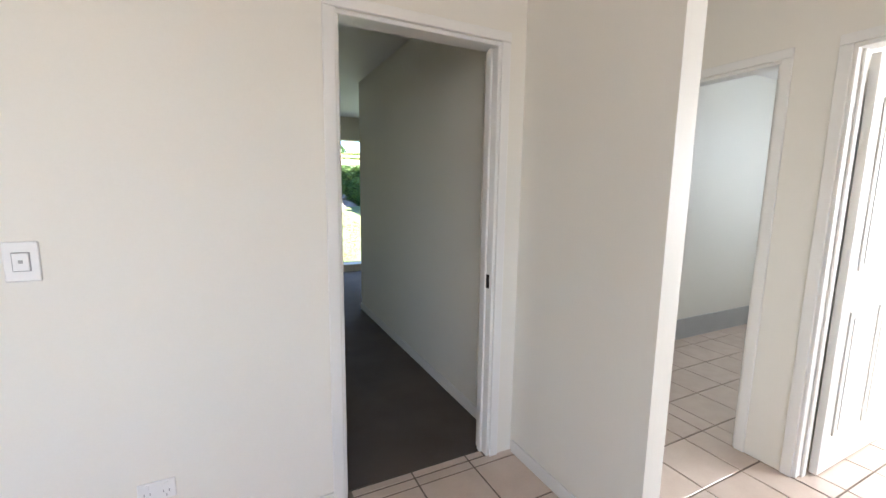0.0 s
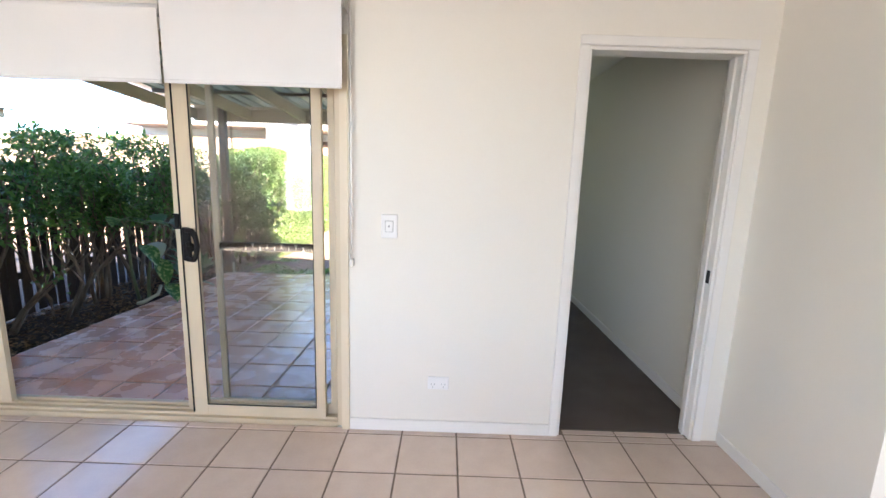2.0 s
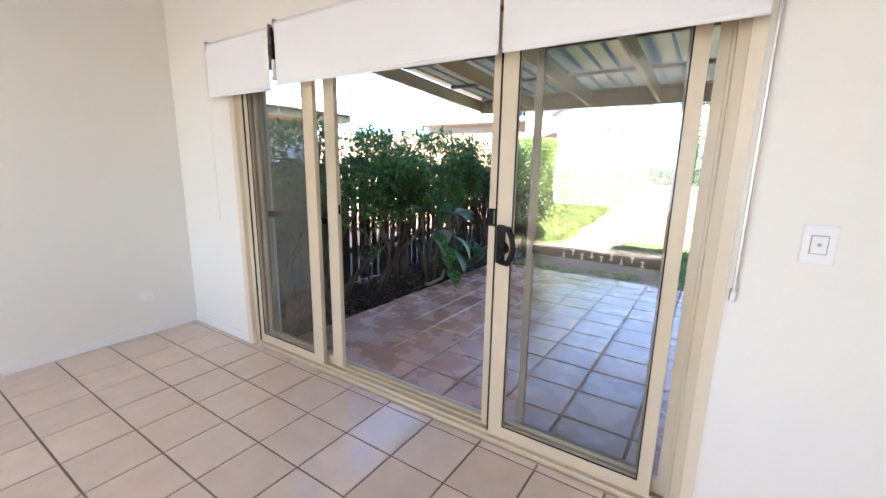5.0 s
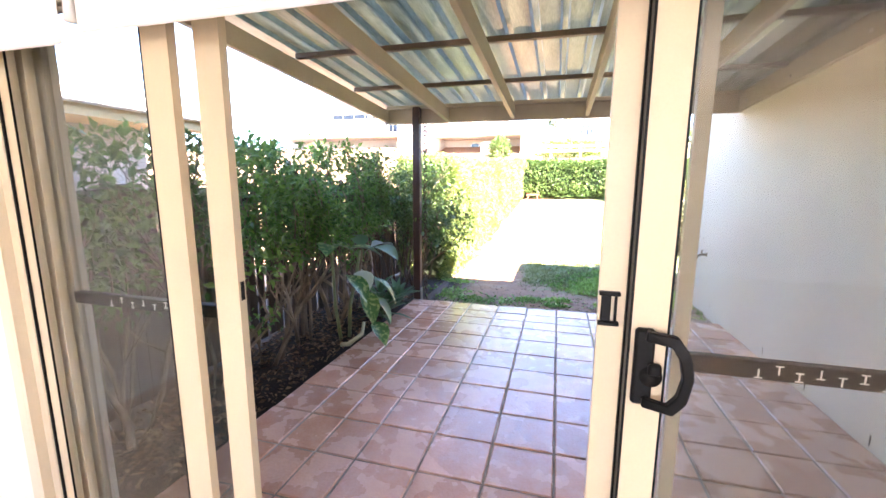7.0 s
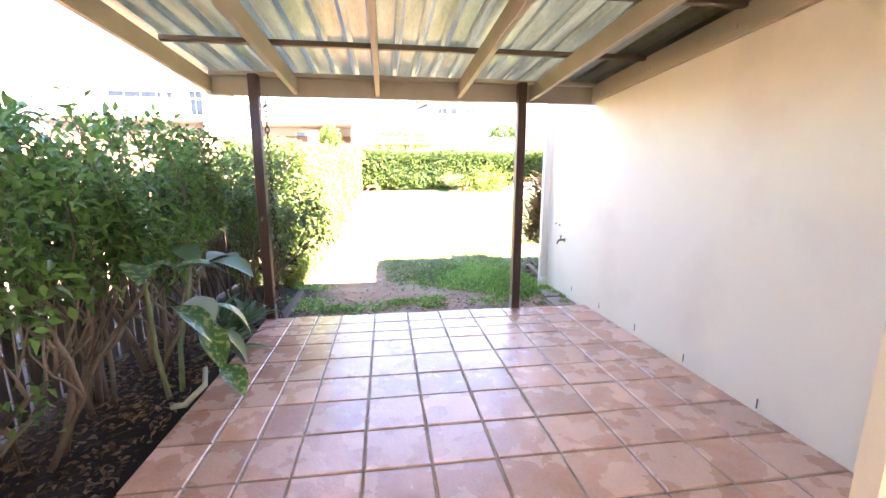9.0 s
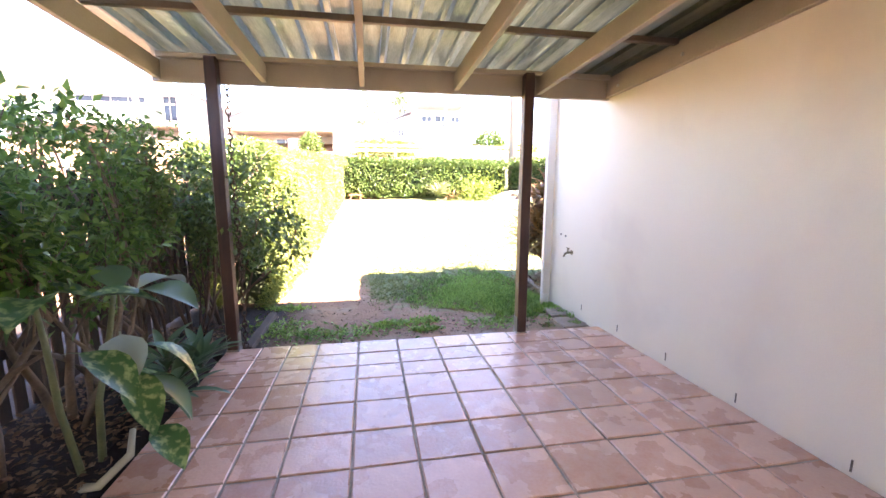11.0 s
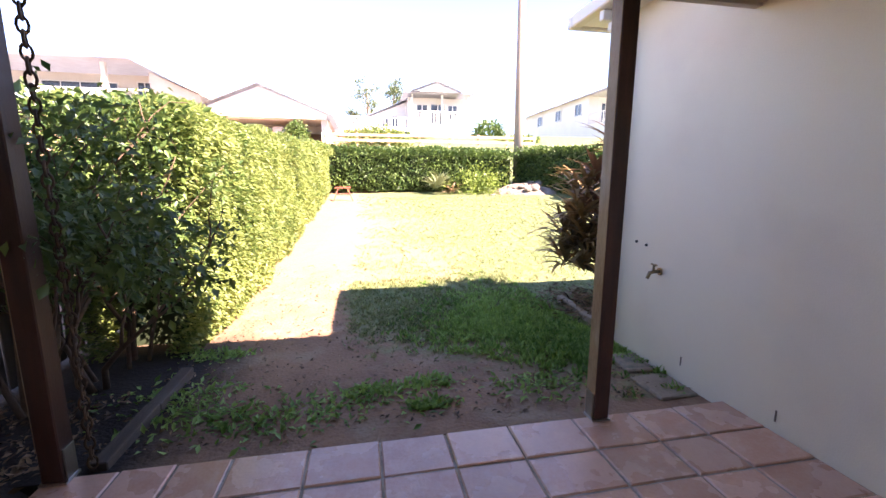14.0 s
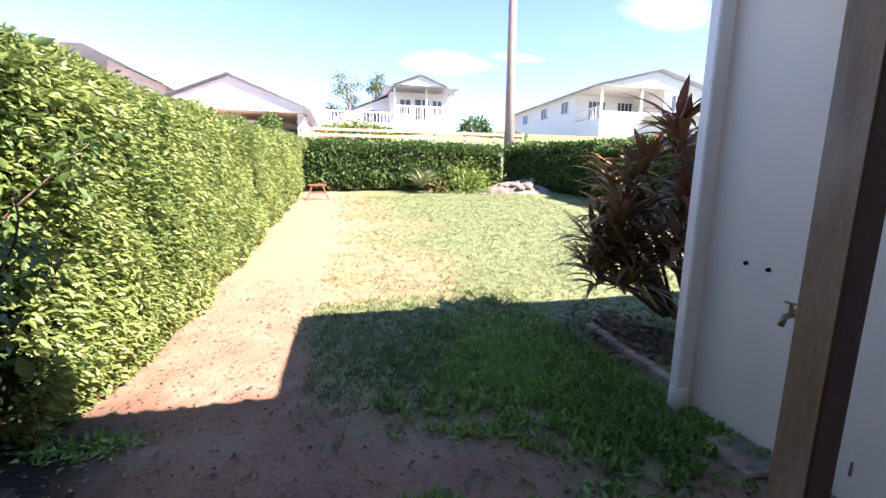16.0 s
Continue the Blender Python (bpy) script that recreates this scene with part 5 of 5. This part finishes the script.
def house_window(house, x0, x1, z0, z1, y, name="window", bars=1, axis="y", material=None):
    """A framed window on a wall that faces -y (axis 'y') or -x (axis 'x', with x0, x1 along y)."""
    def B(a0, b0, a1, b1, d0, d1):
        return (a0, y + d0, b0, a1, y + d1, b1) if axis == "y" else (y + d0, a0, b0, y + d1, a1, b1)
    f = 0.07
    w = part(name, boxes(B(x0, z0, x1, z0 + f, -0.06, 0.01), B(x0, z1 - f, x1, z1, -0.06, 0.01), B(x0, z0 + f, x0 + f, z1 - f, -0.06, 0.01), B(x1 - f, z0 + f, x1, z1 - f, -0.06, 0.01),
                         *[B(x0 + (x1 - x0) * k / (bars + 1) - 0.03, z0 + f, x0 + (x1 - x0) * k / (bars + 1) + 0.03, z1 - f, -0.05, 0.01) for k in range(1, bars + 1)]), M_BOARD, house)
    part("pane", boxes(B(x0 + 0.03, z0 + 0.03, x1 - 0.03, z1 - 0.03, -0.02, 0.02)), material or M_DARKG, w)
    return w


def railing(house, x0, x1, y, z0, z1, n, axis="x"):
    r = part("railing", boxes((x0, y - 0.04, z1 - 0.08, x1, y + 0.04, z1) if axis == "x" else (y - 0.04, x0, z1 - 0.08, y + 0.04, x1, z1)), M_BOARD, house)
    me = finish(boxes((-0.025, -0.025, 0, 0.025, 0.025, z1 - z0 - 0.08)), "baluster", M_BOARD)
    for k in range(n):
        u = x0 + (x1 - x0) * (k + 0.5) / n
        piece("baluster", me, r, pose(u, y, z0) if axis == "x" else pose(y, u, z0))


# centre house with a balcony
hc = thing("house", (3.2, 36.0, 3.9), "white two-storey house with a railed balcony under a gable", "house", "houses on the hill", drop=(0, 0, -0.7))
part("wall", boxes((1.2, 33.9, 3.4, 3.45, 41, 5.2), (4.8, 33.9, 3.4, 5.2, 41, 5.2), (3.45, 33.9, 4.75, 4.8, 41, 5.2), (3.45, 36.0, 3.4, 4.8, 41, 4.75)), M_BOARD, hc)
part("upper_wall", boxes((1.2, 33.9, 5.2, 5.2, 41, 7.42)), M_BOARD, hc)
part("balcony_floor", boxes((1.15, 32.4, 4.72, 5.25, 33.9, 5.45)), M_BOARD, hc)
for x in (1.25, 3.3, 5.1):
    part("balcony_post", boxes((x, 32.45, 5.45, x + 0.12, 32.57, 7.4)), M_BOARD, hc)
railing(hc, 1.3, 5.15, 32.5, 5.45, 6.35, 22)
part("roof", slab([(0.7, 32.0, 7.4), (5.5, 32.0, 7.45), (5.5, 41.5, 7.45), (0.7, 41.5, 7.4)], 0.14), M_HROOF, hc)
part("gable", poly([(1.4, 32.3, 7.55), (4.5, 32.3, 7.55), (2.95, 32.3, 8.12), (1.4, 38, 7.55), (4.5, 38, 7.55), (2.95, 38, 8.12)], [(0, 1, 2), (3, 5, 4), (0, 2, 5, 3), (1, 4, 5, 2)]), M_BOARD, hc)
for s in (-1, 1):
    part("gable_roof", slab([(2.95, 32.1, 8.22), (2.95 + s * 1.75, 32.1, 7.56), (2.95 + s * 1.75, 38, 7.56), (2.95, 38, 8.22)], 0.08), M_HROOF, hc)
house_window(hc, 1.75, 2.6, 5.95, 7.0, 33.89)
house_window(hc, 2.75, 3.85, 5.46, 7.05, 33.89, "balcony_door", 1)
house_window(hc, 4.0, 4.75, 5.95, 7.0, 33.89)
part("side_wall", poly([(-2.6, 35.2, 3.6), (1.19, 35.2, 3.6), (1.19, 35.2, 7.3), (-2.6, 35.2, 5.75), (-2.6, 41, 3.6), (1.19, 41, 3.6), (1.19, 41, 7.3), (-2.6, 41, 5.75)],
                       [(0, 1, 2, 3), (4, 7, 6, 5), (0, 3, 7, 4), (3, 2, 6, 7)]), M_BOARD, hc)
part("side_roof", slab([(-2.9, 34.8, 5.7), (1.2, 34.8, 7.45), (1.2, 41, 7.45), (-2.9, 41, 5.7)], 0.12), M_HROOF, hc)
part("deck", boxes((-3.3, 32.3, 4.95, 1.14, 35.15, 5.18)), M_BOARD, hc)
railing(hc, -3.2, 1.1, 32.35, 5.18, 5.85, 20)
# Solid dark block standing in for the shade under the deck.
part("deck_undercroft", boxes((-3.1, 32.6, 3.4, 1.1, 35.1, 4.949)), M_DARKG, hc)
house_window(hc, -0.6, 0.6, 5.5, 6.4, 35.19)

# gabled house with a deep patio
hb = thing("house", (-7.8, 31.0, 3.4), "white gabled house with a deep shaded patio", "house", "houses on the hill", drop=(0, 0, -0.65))
part("gable_wall", poly([(-11.0, 30.0, 5.62), (-11.0, 30.0, 5.3), (-4.15, 30.0, 5.22), (-4.05, 30.0, 5.5), (-7.8, 30.0, 6.95), (-11.0, 30.3, 5.62), (-11.0, 30.3, 5.3), (-4.15, 30.3, 5.22), (-4.05, 30.3, 5.5), (-7.8, 30.3, 6.95)],
                        [(0, 1, 2, 3, 4), (9, 8, 7, 6, 5), (1, 6, 7, 2), (0, 4, 9, 5), (4, 3, 8, 9)]), M_BOARD, hb)
part("wall", boxes((-11.0, 33.4, 3.0, -4.2, 40, 5.6), (-4.45, 30.3, 3.0, -4.1, 33.4, 5.2), (-11.0, 30.3, 3.0, -10.7, 33.4, 5.25)), M_CREAMB, hb)
part("soffit", boxes((-10.9, 30.3, 5.2, -4.2, 33.4, 5.28)), M_BOARD, hb)
part("roof", slab([(-7.8, 29.7, 7.08), (-3.7, 29.7, 5.42), (-3.7, 40, 5.42), (-7.8, 40, 7.08)], 0.14), M_HROOF, hb)
part("roof", slab([(-7.8, 29.7, 7.08), (-11.5, 29.7, 5.55), (-11.5, 40, 5.55), (-7.8, 40, 7.08)], 0.14), M_HROOF, hb)
house_window(hb, -8.6, -6.6, 4.3, 5.0, 33.39, bars=2)
house_window(hb, -6.3, -5.4, 3.2, 5.0, 33.39, "patio_door", 1)
tank = thing("water_tank", (-7.0, 31.2, 3.1), "cream cylindrical water tank on the patio", "water tank", drop=(0, 0, -0.65))
part("tank", tube(bmesh.new(), [(-7.0, 31.2, 2.9), (-7.0, 31.2, 4.75), (-7.0, 31.2, 4.85)], [0.42, 0.42, 0.3], 20), M_CREAMB, tank, smooth=True)


def leafy_bush(loc, r, n, leaf, material, label, name="garden_shrub", cat="shrub"):
    th = thing(name, loc, label, cat, drop=(0, 0, -0.55))
    v = nrng.normal(0, 1, (n, 3))
    v /= np.linalg.norm(v, axis=1, keepdims=True)
    lump = np.array([1 + 0.3 * noise.noise(Vector(p) * 1.8 + Vector(loc)) for p in v])[:, None]
    p = v * np.array(r) * lump * nrng.uniform(0.55, 1, (n, 1)) + np.array(loc) + np.array((0, 0, r[2] * 0.9))
    p[:, 2] = np.maximum(p[:, 2], loc[2])
    mesh_part("leaves", leaf_mesh("leaves", p, v, np.full((n, 1), leaf), material, nrng), th)
    part("stem", tube(bmesh.new(), [(loc[0], loc[1], loc[2] - 0.1), (loc[0], loc[1], loc[2] + r[2])], [0.06, 0.03], 5), M_STEM, th)
    return th


leafy_bush((-5.75, 29.4, 3.0), (0.75, 0.6, 1.05), 1500, 0.2, M_BACKLEAF, "rounded green bush in front of the gabled house")
leafy_bush((6.9, 33.0, 3.6), (1.3, 1.0, 1.15), 1800, 0.26, M_BACKLEAF, "rounded green bush beside the white house")
leafy_bush((-1.2, 29.6, 3.2), (2.3, 0.8, 0.85), 2200, 0.22, M_HEDGE, "low light green shrubs behind the rail fence")
leafy_bush((8.6, 31.5, 3.6), (1.5, 0.8, 0.55), 1400, 0.24, M_HEDGE, "low green shrubs behind the hedge")
rail_fence = thing("rail_fence", (0.5, 28.5, 2.8), "pale orange timber rail fence behind the hedge", "fence", drop=(0, 0, -0.55))
M_RAIL = mat("orange_timber_rail", (0.42, 0.27, 0.16), (0.55, 0.38, 0.24), 0.7, 3, 30, 0.2)
for z in (3.78, 4.08):
    part("rail", boxes((-4.2, 28.5, z, 8.4, 28.58, z + 0.14)), M_RAIL, rail_fence)
for x in np.arange(-4.2, 8.5, 1.8):
    part("post", boxes((x, 28.58, 2.0, x + 0.12, 28.7, 4.3)), M_RAIL, rail_fence)

# house with the wide balcony
ha = thing("house", (-18.0, 35.0, 3.6), "pale two-storey house with a wide glass-railed balcony", "house", "houses on the hill", drop=(0, 0, -0.7))
part("wall", boxes((-27, 36.5, 3.4, -11.9, 44, 7.4), (-27, 36.5, 7.4, -14.0, 44, 8.05), (-27, 36.5, 8.05, -15.4, 44, 8.6), (-14.7, 33.2, 3.4, -11.9, 36.5, 7.35)), M_CREAMB, ha)
part("balcony_floor", boxes((-27, 33.0, 5.7, -14.7, 36.5, 6.0)), M_BOARD, ha)
part("roof", slab([(-27.5, 32.4, 8.62), (-15.4, 32.4, 8.72), (-15.4, 45, 8.72), (-27.5, 45, 8.62)], 0.2), M_HROOF, ha)
part("roof", slab([(-15.4, 32.4, 8.74), (-11.4, 32.4, 6.7), (-11.4, 45, 6.7), (-15.4, 45, 8.74)], 0.2), M_HROOF, ha)
part("gable_wall", poly([(-14.7, 33.18, 7.34), (-11.9, 33.18, 7.0), (-11.9, 33.18, 6.9), (-14.7, 33.18, 8.15), (-14.7, 36.4, 7.34), (-11.9, 36.4, 7.0), (-11.9, 36.4, 6.9), (-14.7, 36.4, 8.15)], [(0, 1, 2, 3), (4, 7, 6, 5), (0, 3, 7, 4)]), M_CREAMB, ha)
for x in (-25.5, -17.2):
    part("balcony_post", boxes((x, 33.0, 6.0, x + 0.25, 33.25, 8.6)), M_CREAMB, ha)
part("glass_railing", boxes((-26.8, 33.02, 6.05, -17.3, 33.06, 7.05)), M_GLASSB, ha)
railing(ha, -26.9, -14.75, 33.04, 6.0, 7.1, 9)
house_window(ha, -22.5, -18.0, 7.5, 8.1, 36.49, bars=3)
house_window(ha, -16.9, -15.0, 6.05, 8.2, 36.49, "balcony_door", 3)

# long house with a corner balcony
hd = thing("house", (23.0, 44.0, 4.6), "long white house with a shuttered corner balcony", "house", "houses on the hill")
part("wall", boxes((18.4, 39.8, 4.0, 28.5, 55, 8.6), (18.4, 36.0, 4.0, 28.5, 39.8, 6.0), (24.4, 36.0, 6.0, 28.5, 39.8, 8.6)), M_BOARD, hd)
part("gable_wall", poly([(18.3, 35.9, 8.5), (28.6, 35.9, 8.5), (23.5, 35.9, 9.75), (18.3, 39.9, 8.5), (28.6, 39.9, 8.5), (23.5, 39.9, 9.75)], [(0, 1, 2), (3, 5, 4), (0, 3, 4, 1)]), M_BOARD, hd)
part("roof", slab([(23.5, 35.4, 9.95), (17.7, 35.4, 8.5), (17.7, 55.5, 8.5), (23.5, 55.5, 9.95)], 0.16), M_HROOF, hd)
part("roof", slab([(23.5, 35.4, 9.95), (29.2, 35.4, 8.5), (29.2, 55.5, 8.5), (23.5, 55.5, 9.95)], 0.16), M_HROOF, hd)
part("lower_roof", slab([(22.6, 34.2, 6.0), (29.0, 34.2, 6.35), (29.0, 36.2, 6.7), (22.6, 36.2, 6.35)], 0.12), M_HROOF, hd)
for x in (18.45, 22.2):
    part("balcony_post", boxes((x, 36.05, 6.0, x + 0.18, 36.23, 8.55)), M_BOARD, hd)
part("balcony_wall", boxes((18.4, 36.0, 6.0, 24.4, 36.12, 6.55)), M_BOARD, hd)
railing(hd, 36.2, 39.7, 18.46, 6.0, 6.95, 10, "y")
house_window(hd, 19.6, 21.4, 6.1, 8.0, 39.79, "balcony_door", 3)
house_window(hd, 22.6, 24.2, 6.1, 8.0, 39.79, "balcony_door", 3)
house_window(hd, 25.0, 27.2, 6.7, 8.1, 35.99, bars=3)
for y0 in (41.0, 45.2, 49.8):
    house_window(hd, y0, y0 + 1.3, 7.0, 8.15, 18.39, axis="x")

# neighbour over the fence
hn = thing("house", (-9.0, 1.0, -0.1), "low neighbouring house with yellow eave and blue-grey roof", "house")
M_YEL = mat("yellow_eave_paint", (0.62, 0.42, 0.18), (0.68, 0.48, 0.23), 0.6, 2, 60, 0.05)
M_BLUER = mat("blue_grey_roof_metal", (0.26, 0.36, 0.50), (0.33, 0.43, 0.56), 0.45, 2, 40, 0.1)
part("wall", boxes((-14.0, -8.0, -0.3, -6.6, 4.6, 2.2)), M_CREAMB, hn)
part("eave", boxes((-6.75, -8.3, 2.02, -5.95, 4.95, 2.20), (-14, 4.6, 2.02, -6.75, 4.95, 2.20)), M_YEL, hn)
part("gutter", boxes((-5.95, -8.3, 2.12, -5.85, 5.0, 2.27), bevel=0.015), M_BOARD, hn)
part("roof", slab([(-5.9, -8.4, 2.26), (-5.9, 5.05, 2.26), (-10.0, 2.0, 3.7), (-10.0, -8.4, 3.7)], 0.05), M_BLUER, hn)
part("roof", slab([(-5.9, 5.05, 2.26), (-14.2, 5.05, 2.26), (-10.0, 2.0, 3.7)], 0.05), M_BLUER, hn)

# ---- gum trees far behind ----
M_GUM = leaf_mat("gum_leaf", (0.07, 0.11, 0.045), (0.16, 0.20, 0.09), 0.25)


def gum_tree(x, y, zb, h, r, seed):
    q = random.Random(seed)
    th = thing("gum_tree", (x, y, zb), "tall thin gum tree with open grey-green crown", "tree", "gum trees behind the houses", drop=(0, 0, -1.2))
    bm = bmesh.new()
    tube(bm, [(x, y, zb - 0.5), (x + 0.2, y, zb + h * 0.5), (x, y, zb + h * 0.92)], [0.28, 0.2, 0.06], 7)
    P = []
    for k in range(13):
        a, f = q.uniform(0, 6.28), q.uniform(0.5, 1.0)
        s = Vector((x, y, zb + h * (f - 0.18)))
        e = Vector((x + r * math.cos(a) * q.uniform(0.4, 1), y + r * math.sin(a), zb + h * f))
        tube(bm, [s, (s + e) / 2 + Vector((0, 0, 0.2)), e], [0.08, 0.05, 0.02], 4)
        for _ in range(150):
            P.append((e.x + q.gauss(0, 0.42), e.y + q.gauss(0, 0.42), e.z + q.gauss(0, 0.3)))
    part("trunk", bm, M_BARK, th, smooth=True)
    P = np.array(P)
    mesh_part("crown", leaf_mesh("crown", P, nrng.normal(0, 1, P.shape), np.full((len(P), 1), 0.3), M_GUM, nrng, 0.6, 0.4), th)


gum_tree(-1.3, 58.0, 5.0, 9.2, 2.0, 1)
gum_tree(2.2, 61.0, 5.0, 10.0, 1.4, 2)

# ---- thin clouds far off ----


def cloud_mat():
    m = bpy.data.materials.new("thin_cloud")
    m.use_nodes = True
    nt = m.node_tree
    tc = nt.nodes.new("ShaderNodeTexCoord")
    gr = nt.nodes.new("ShaderNodeTexGradient")
    gr.gradient_type = "SPHERICAL"
    mp = nt.nodes.new("ShaderNodeMapping")
    mp.inputs["Location"].default_value, mp.inputs["Scale"].default_value = (-1, 0, -1), (2, 0, 2)
    nt.links.new(tc.outputs["Generated"], mp.inputs[0])
    nt.links.new(mp.outputs[0], gr.inputs[0])
    n = nt.nodes.new("ShaderNodeTexNoise")
    n.inputs["Scale"].default_value, n.inputs["Detail"].default_value = 0.03, 7
    mp2 = nt.nodes.new("ShaderNodeMapping")
    mp2.inputs["Scale"].default_value = (0.6, 1, 2.2)
    nt.links.new(tc.outputs["Object"], mp2.inputs[0])
    nt.links.new(mp2.outputs[0], n.inputs["Vector"])
    mul = nt.nodes.new("ShaderNodeMath")
    mul.operation = "MULTIPLY"
    nt.links.new(gr.outputs["Fac"], mul.inputs[0])
    nt.links.new(n.outputs["Fac"], mul.inputs[1])
    ramp = nt.nodes.new("ShaderNodeMapRange")
    ramp.inputs["From Min"].default_value, ramp.inputs["From Max"].default_value, ramp.inputs["To Max"].default_value = 0.08, 0.42, 0.75
    nt.links.new(mul.outputs[0], ramp.inputs[0])
    t = nt.nodes.new("ShaderNodeBsdfTransparent")
    e = nt.nodes.new("ShaderNodeEmission")
    e.inputs[0].default_value, e.inputs[1].default_value = (1, 0.98, 0.95, 1), 0.2
    mx = nt.nodes.new("ShaderNodeMixShader")
    nt.links.new(ramp.outputs[0], mx.inputs[0])
    nt.links.new(t.outputs[0], mx.inputs[1])
    nt.links.new(e.outputs[0], mx.inputs[2])
    nt.links.new(mx.outputs[0], nt.nodes["Material Output"].inputs[0])
    return m


M_CLOUD = cloud_mat()
for k, (x, z, w, h) in enumerate(((146, 158, 92, 22), (497, 262, 120, 46), (250, 172, 60, 9), (-300, 240, 90, 10))):
    setting("backdrop_cloud", poly([(x - w, 600, z - h), (x + w, 600, z - h * 0.8), (x + w, 600, z + h), (x - w, 600, z + h * 0.8)], [(0, 1, 2, 3)]), M_CLOUD, "thin white cloud in the blue sky", "cloud")

# ---- many small pieces ----
def tile_mesh(name, w, d, t, material, bev=0.004):
    bm = boxes((-w / 2, -d / 2, -t, w / 2, d / 2, 0))
    top = [e for e in bm.edges if all(abs(v.co.z) < 1e-6 for v in e.verts)]
    bmesh.ops.bevel(bm, geom=top, offset=bev, segments=1, affect="EDGES")
    return finish(bm, name, material)


rng = random.Random(5)
pal_me = [finish(boxes((-0.008, -0.046, 0, 0.008, 0.046, 1.52 + 0.03 * k), bevel=0.002), "paling", M_FENCE) for k in range(3)]
y = 1.93
while y < 20:
    piece("paling", pal_me[rng.randrange(3)], fence, pose(FX - 0.02 + rng.uniform(-0.004, 0.004), y + 0.046, ground_z(FX, y) + 0.03 - 0.02 * rng.random(), rng.uniform(-0.6, 0.6), 0, rng.uniform(-1.5, 1.5)))
    y += 0.092 + (rng.uniform(0.001, 0.004) if y < 3.35 else rng.uniform(0.012, 0.05))

pat_cache = {}
for i in range(len(PAT_X) - 1):
    for j in range(len(PAT_Y) - 1):
        w, d = PAT_X[i + 1] - PAT_X[i] - 0.012, PAT_Y[j + 1] - PAT_Y[j] - 0.012
        key = (round(w, 3), round(d, 3))
        if key not in pat_cache:
            pat_cache[key] = tile_mesh("paver", w, d, 0.03, M_TERRA, 0.006)
        piece("paver", pat_cache[key], patio, pose((PAT_X[i] + PAT_X[i + 1]) / 2, (PAT_Y[j] + PAT_Y[j + 1]) / 2, patio_z((PAT_Y[j] + PAT_Y[j + 1]) / 2) + rng.uniform(-0.003, 0.003), -1.03 + rng.uniform(-0.3, 0.3), rng.uniform(-0.3, 0.3), rng.uniform(-0.4, 0.4)))

# floor tiles, 0.307 m apart, cut at the walls
STEP, TX, TY, GAP = 0.307, -1.311, 1.243, 0.009


def floor_cells(x0, x1, y0, y1):
    for i in range(math.floor((x0 - TX) / STEP), math.ceil((x1 - TX) / STEP)):
        for j in range(math.floor((y0 - TY) / STEP), math.ceil((y1 - TY) / STEP)):
            a0, a1 = max(TX + i * STEP, x0), min(TX + (i + 1) * STEP, x1)
            c0, c1 = max(TY + j * STEP, y0), min(TY + (j + 1) * STEP, y1)
            if a1 - a0 > 0.03 and c1 - c0 > 0.03:
                yield a0, a1, c0, c1


cache = {}
for x0, x1, y0, y1 in ((LEFT, 2.55, -0.895, WALL_Y + 0.012), (1.50, 2.55, WALL_Y + 0.012, 1.95)):
    for a0, a1, c0, c1 in floor_cells(x0, x1, y0, y1):
        w, d = a1 - a0 - GAP, c1 - c0 - GAP
        key = (round(w, 3), round(d, 3))
        if key not in cache:
            cache[key] = tile_mesh("floor_tile", w, d, 0.01, M_TILE, 0.002)
        piece("floor_tile", cache[key], floor, pose((a0 + a1) / 2, (c0 + c1) / 2, rng.uniform(-0.0006, 0.0006), 0, 0, 0))
bm = bmesh.new()
for x0, x1, y0, y1 in ((LEFT, 2.55, -4.4, -0.895), (2.55, 5.4, -4.4, 2.31), (DR0 + 0.02, DR1 - 0.02, WALL_Y + 0.014, 1.655)):
    for a0, a1, c0, c1 in floor_cells(x0, x1, y0, y1):
        box(bm, a0 + GAP / 2, c0 + GAP / 2, -0.01, a1 - GAP / 2, c1 - GAP / 2, 0.0)
tagged(part("floor_tiles", bm, M_TILEJ, floor), kind="stuff")
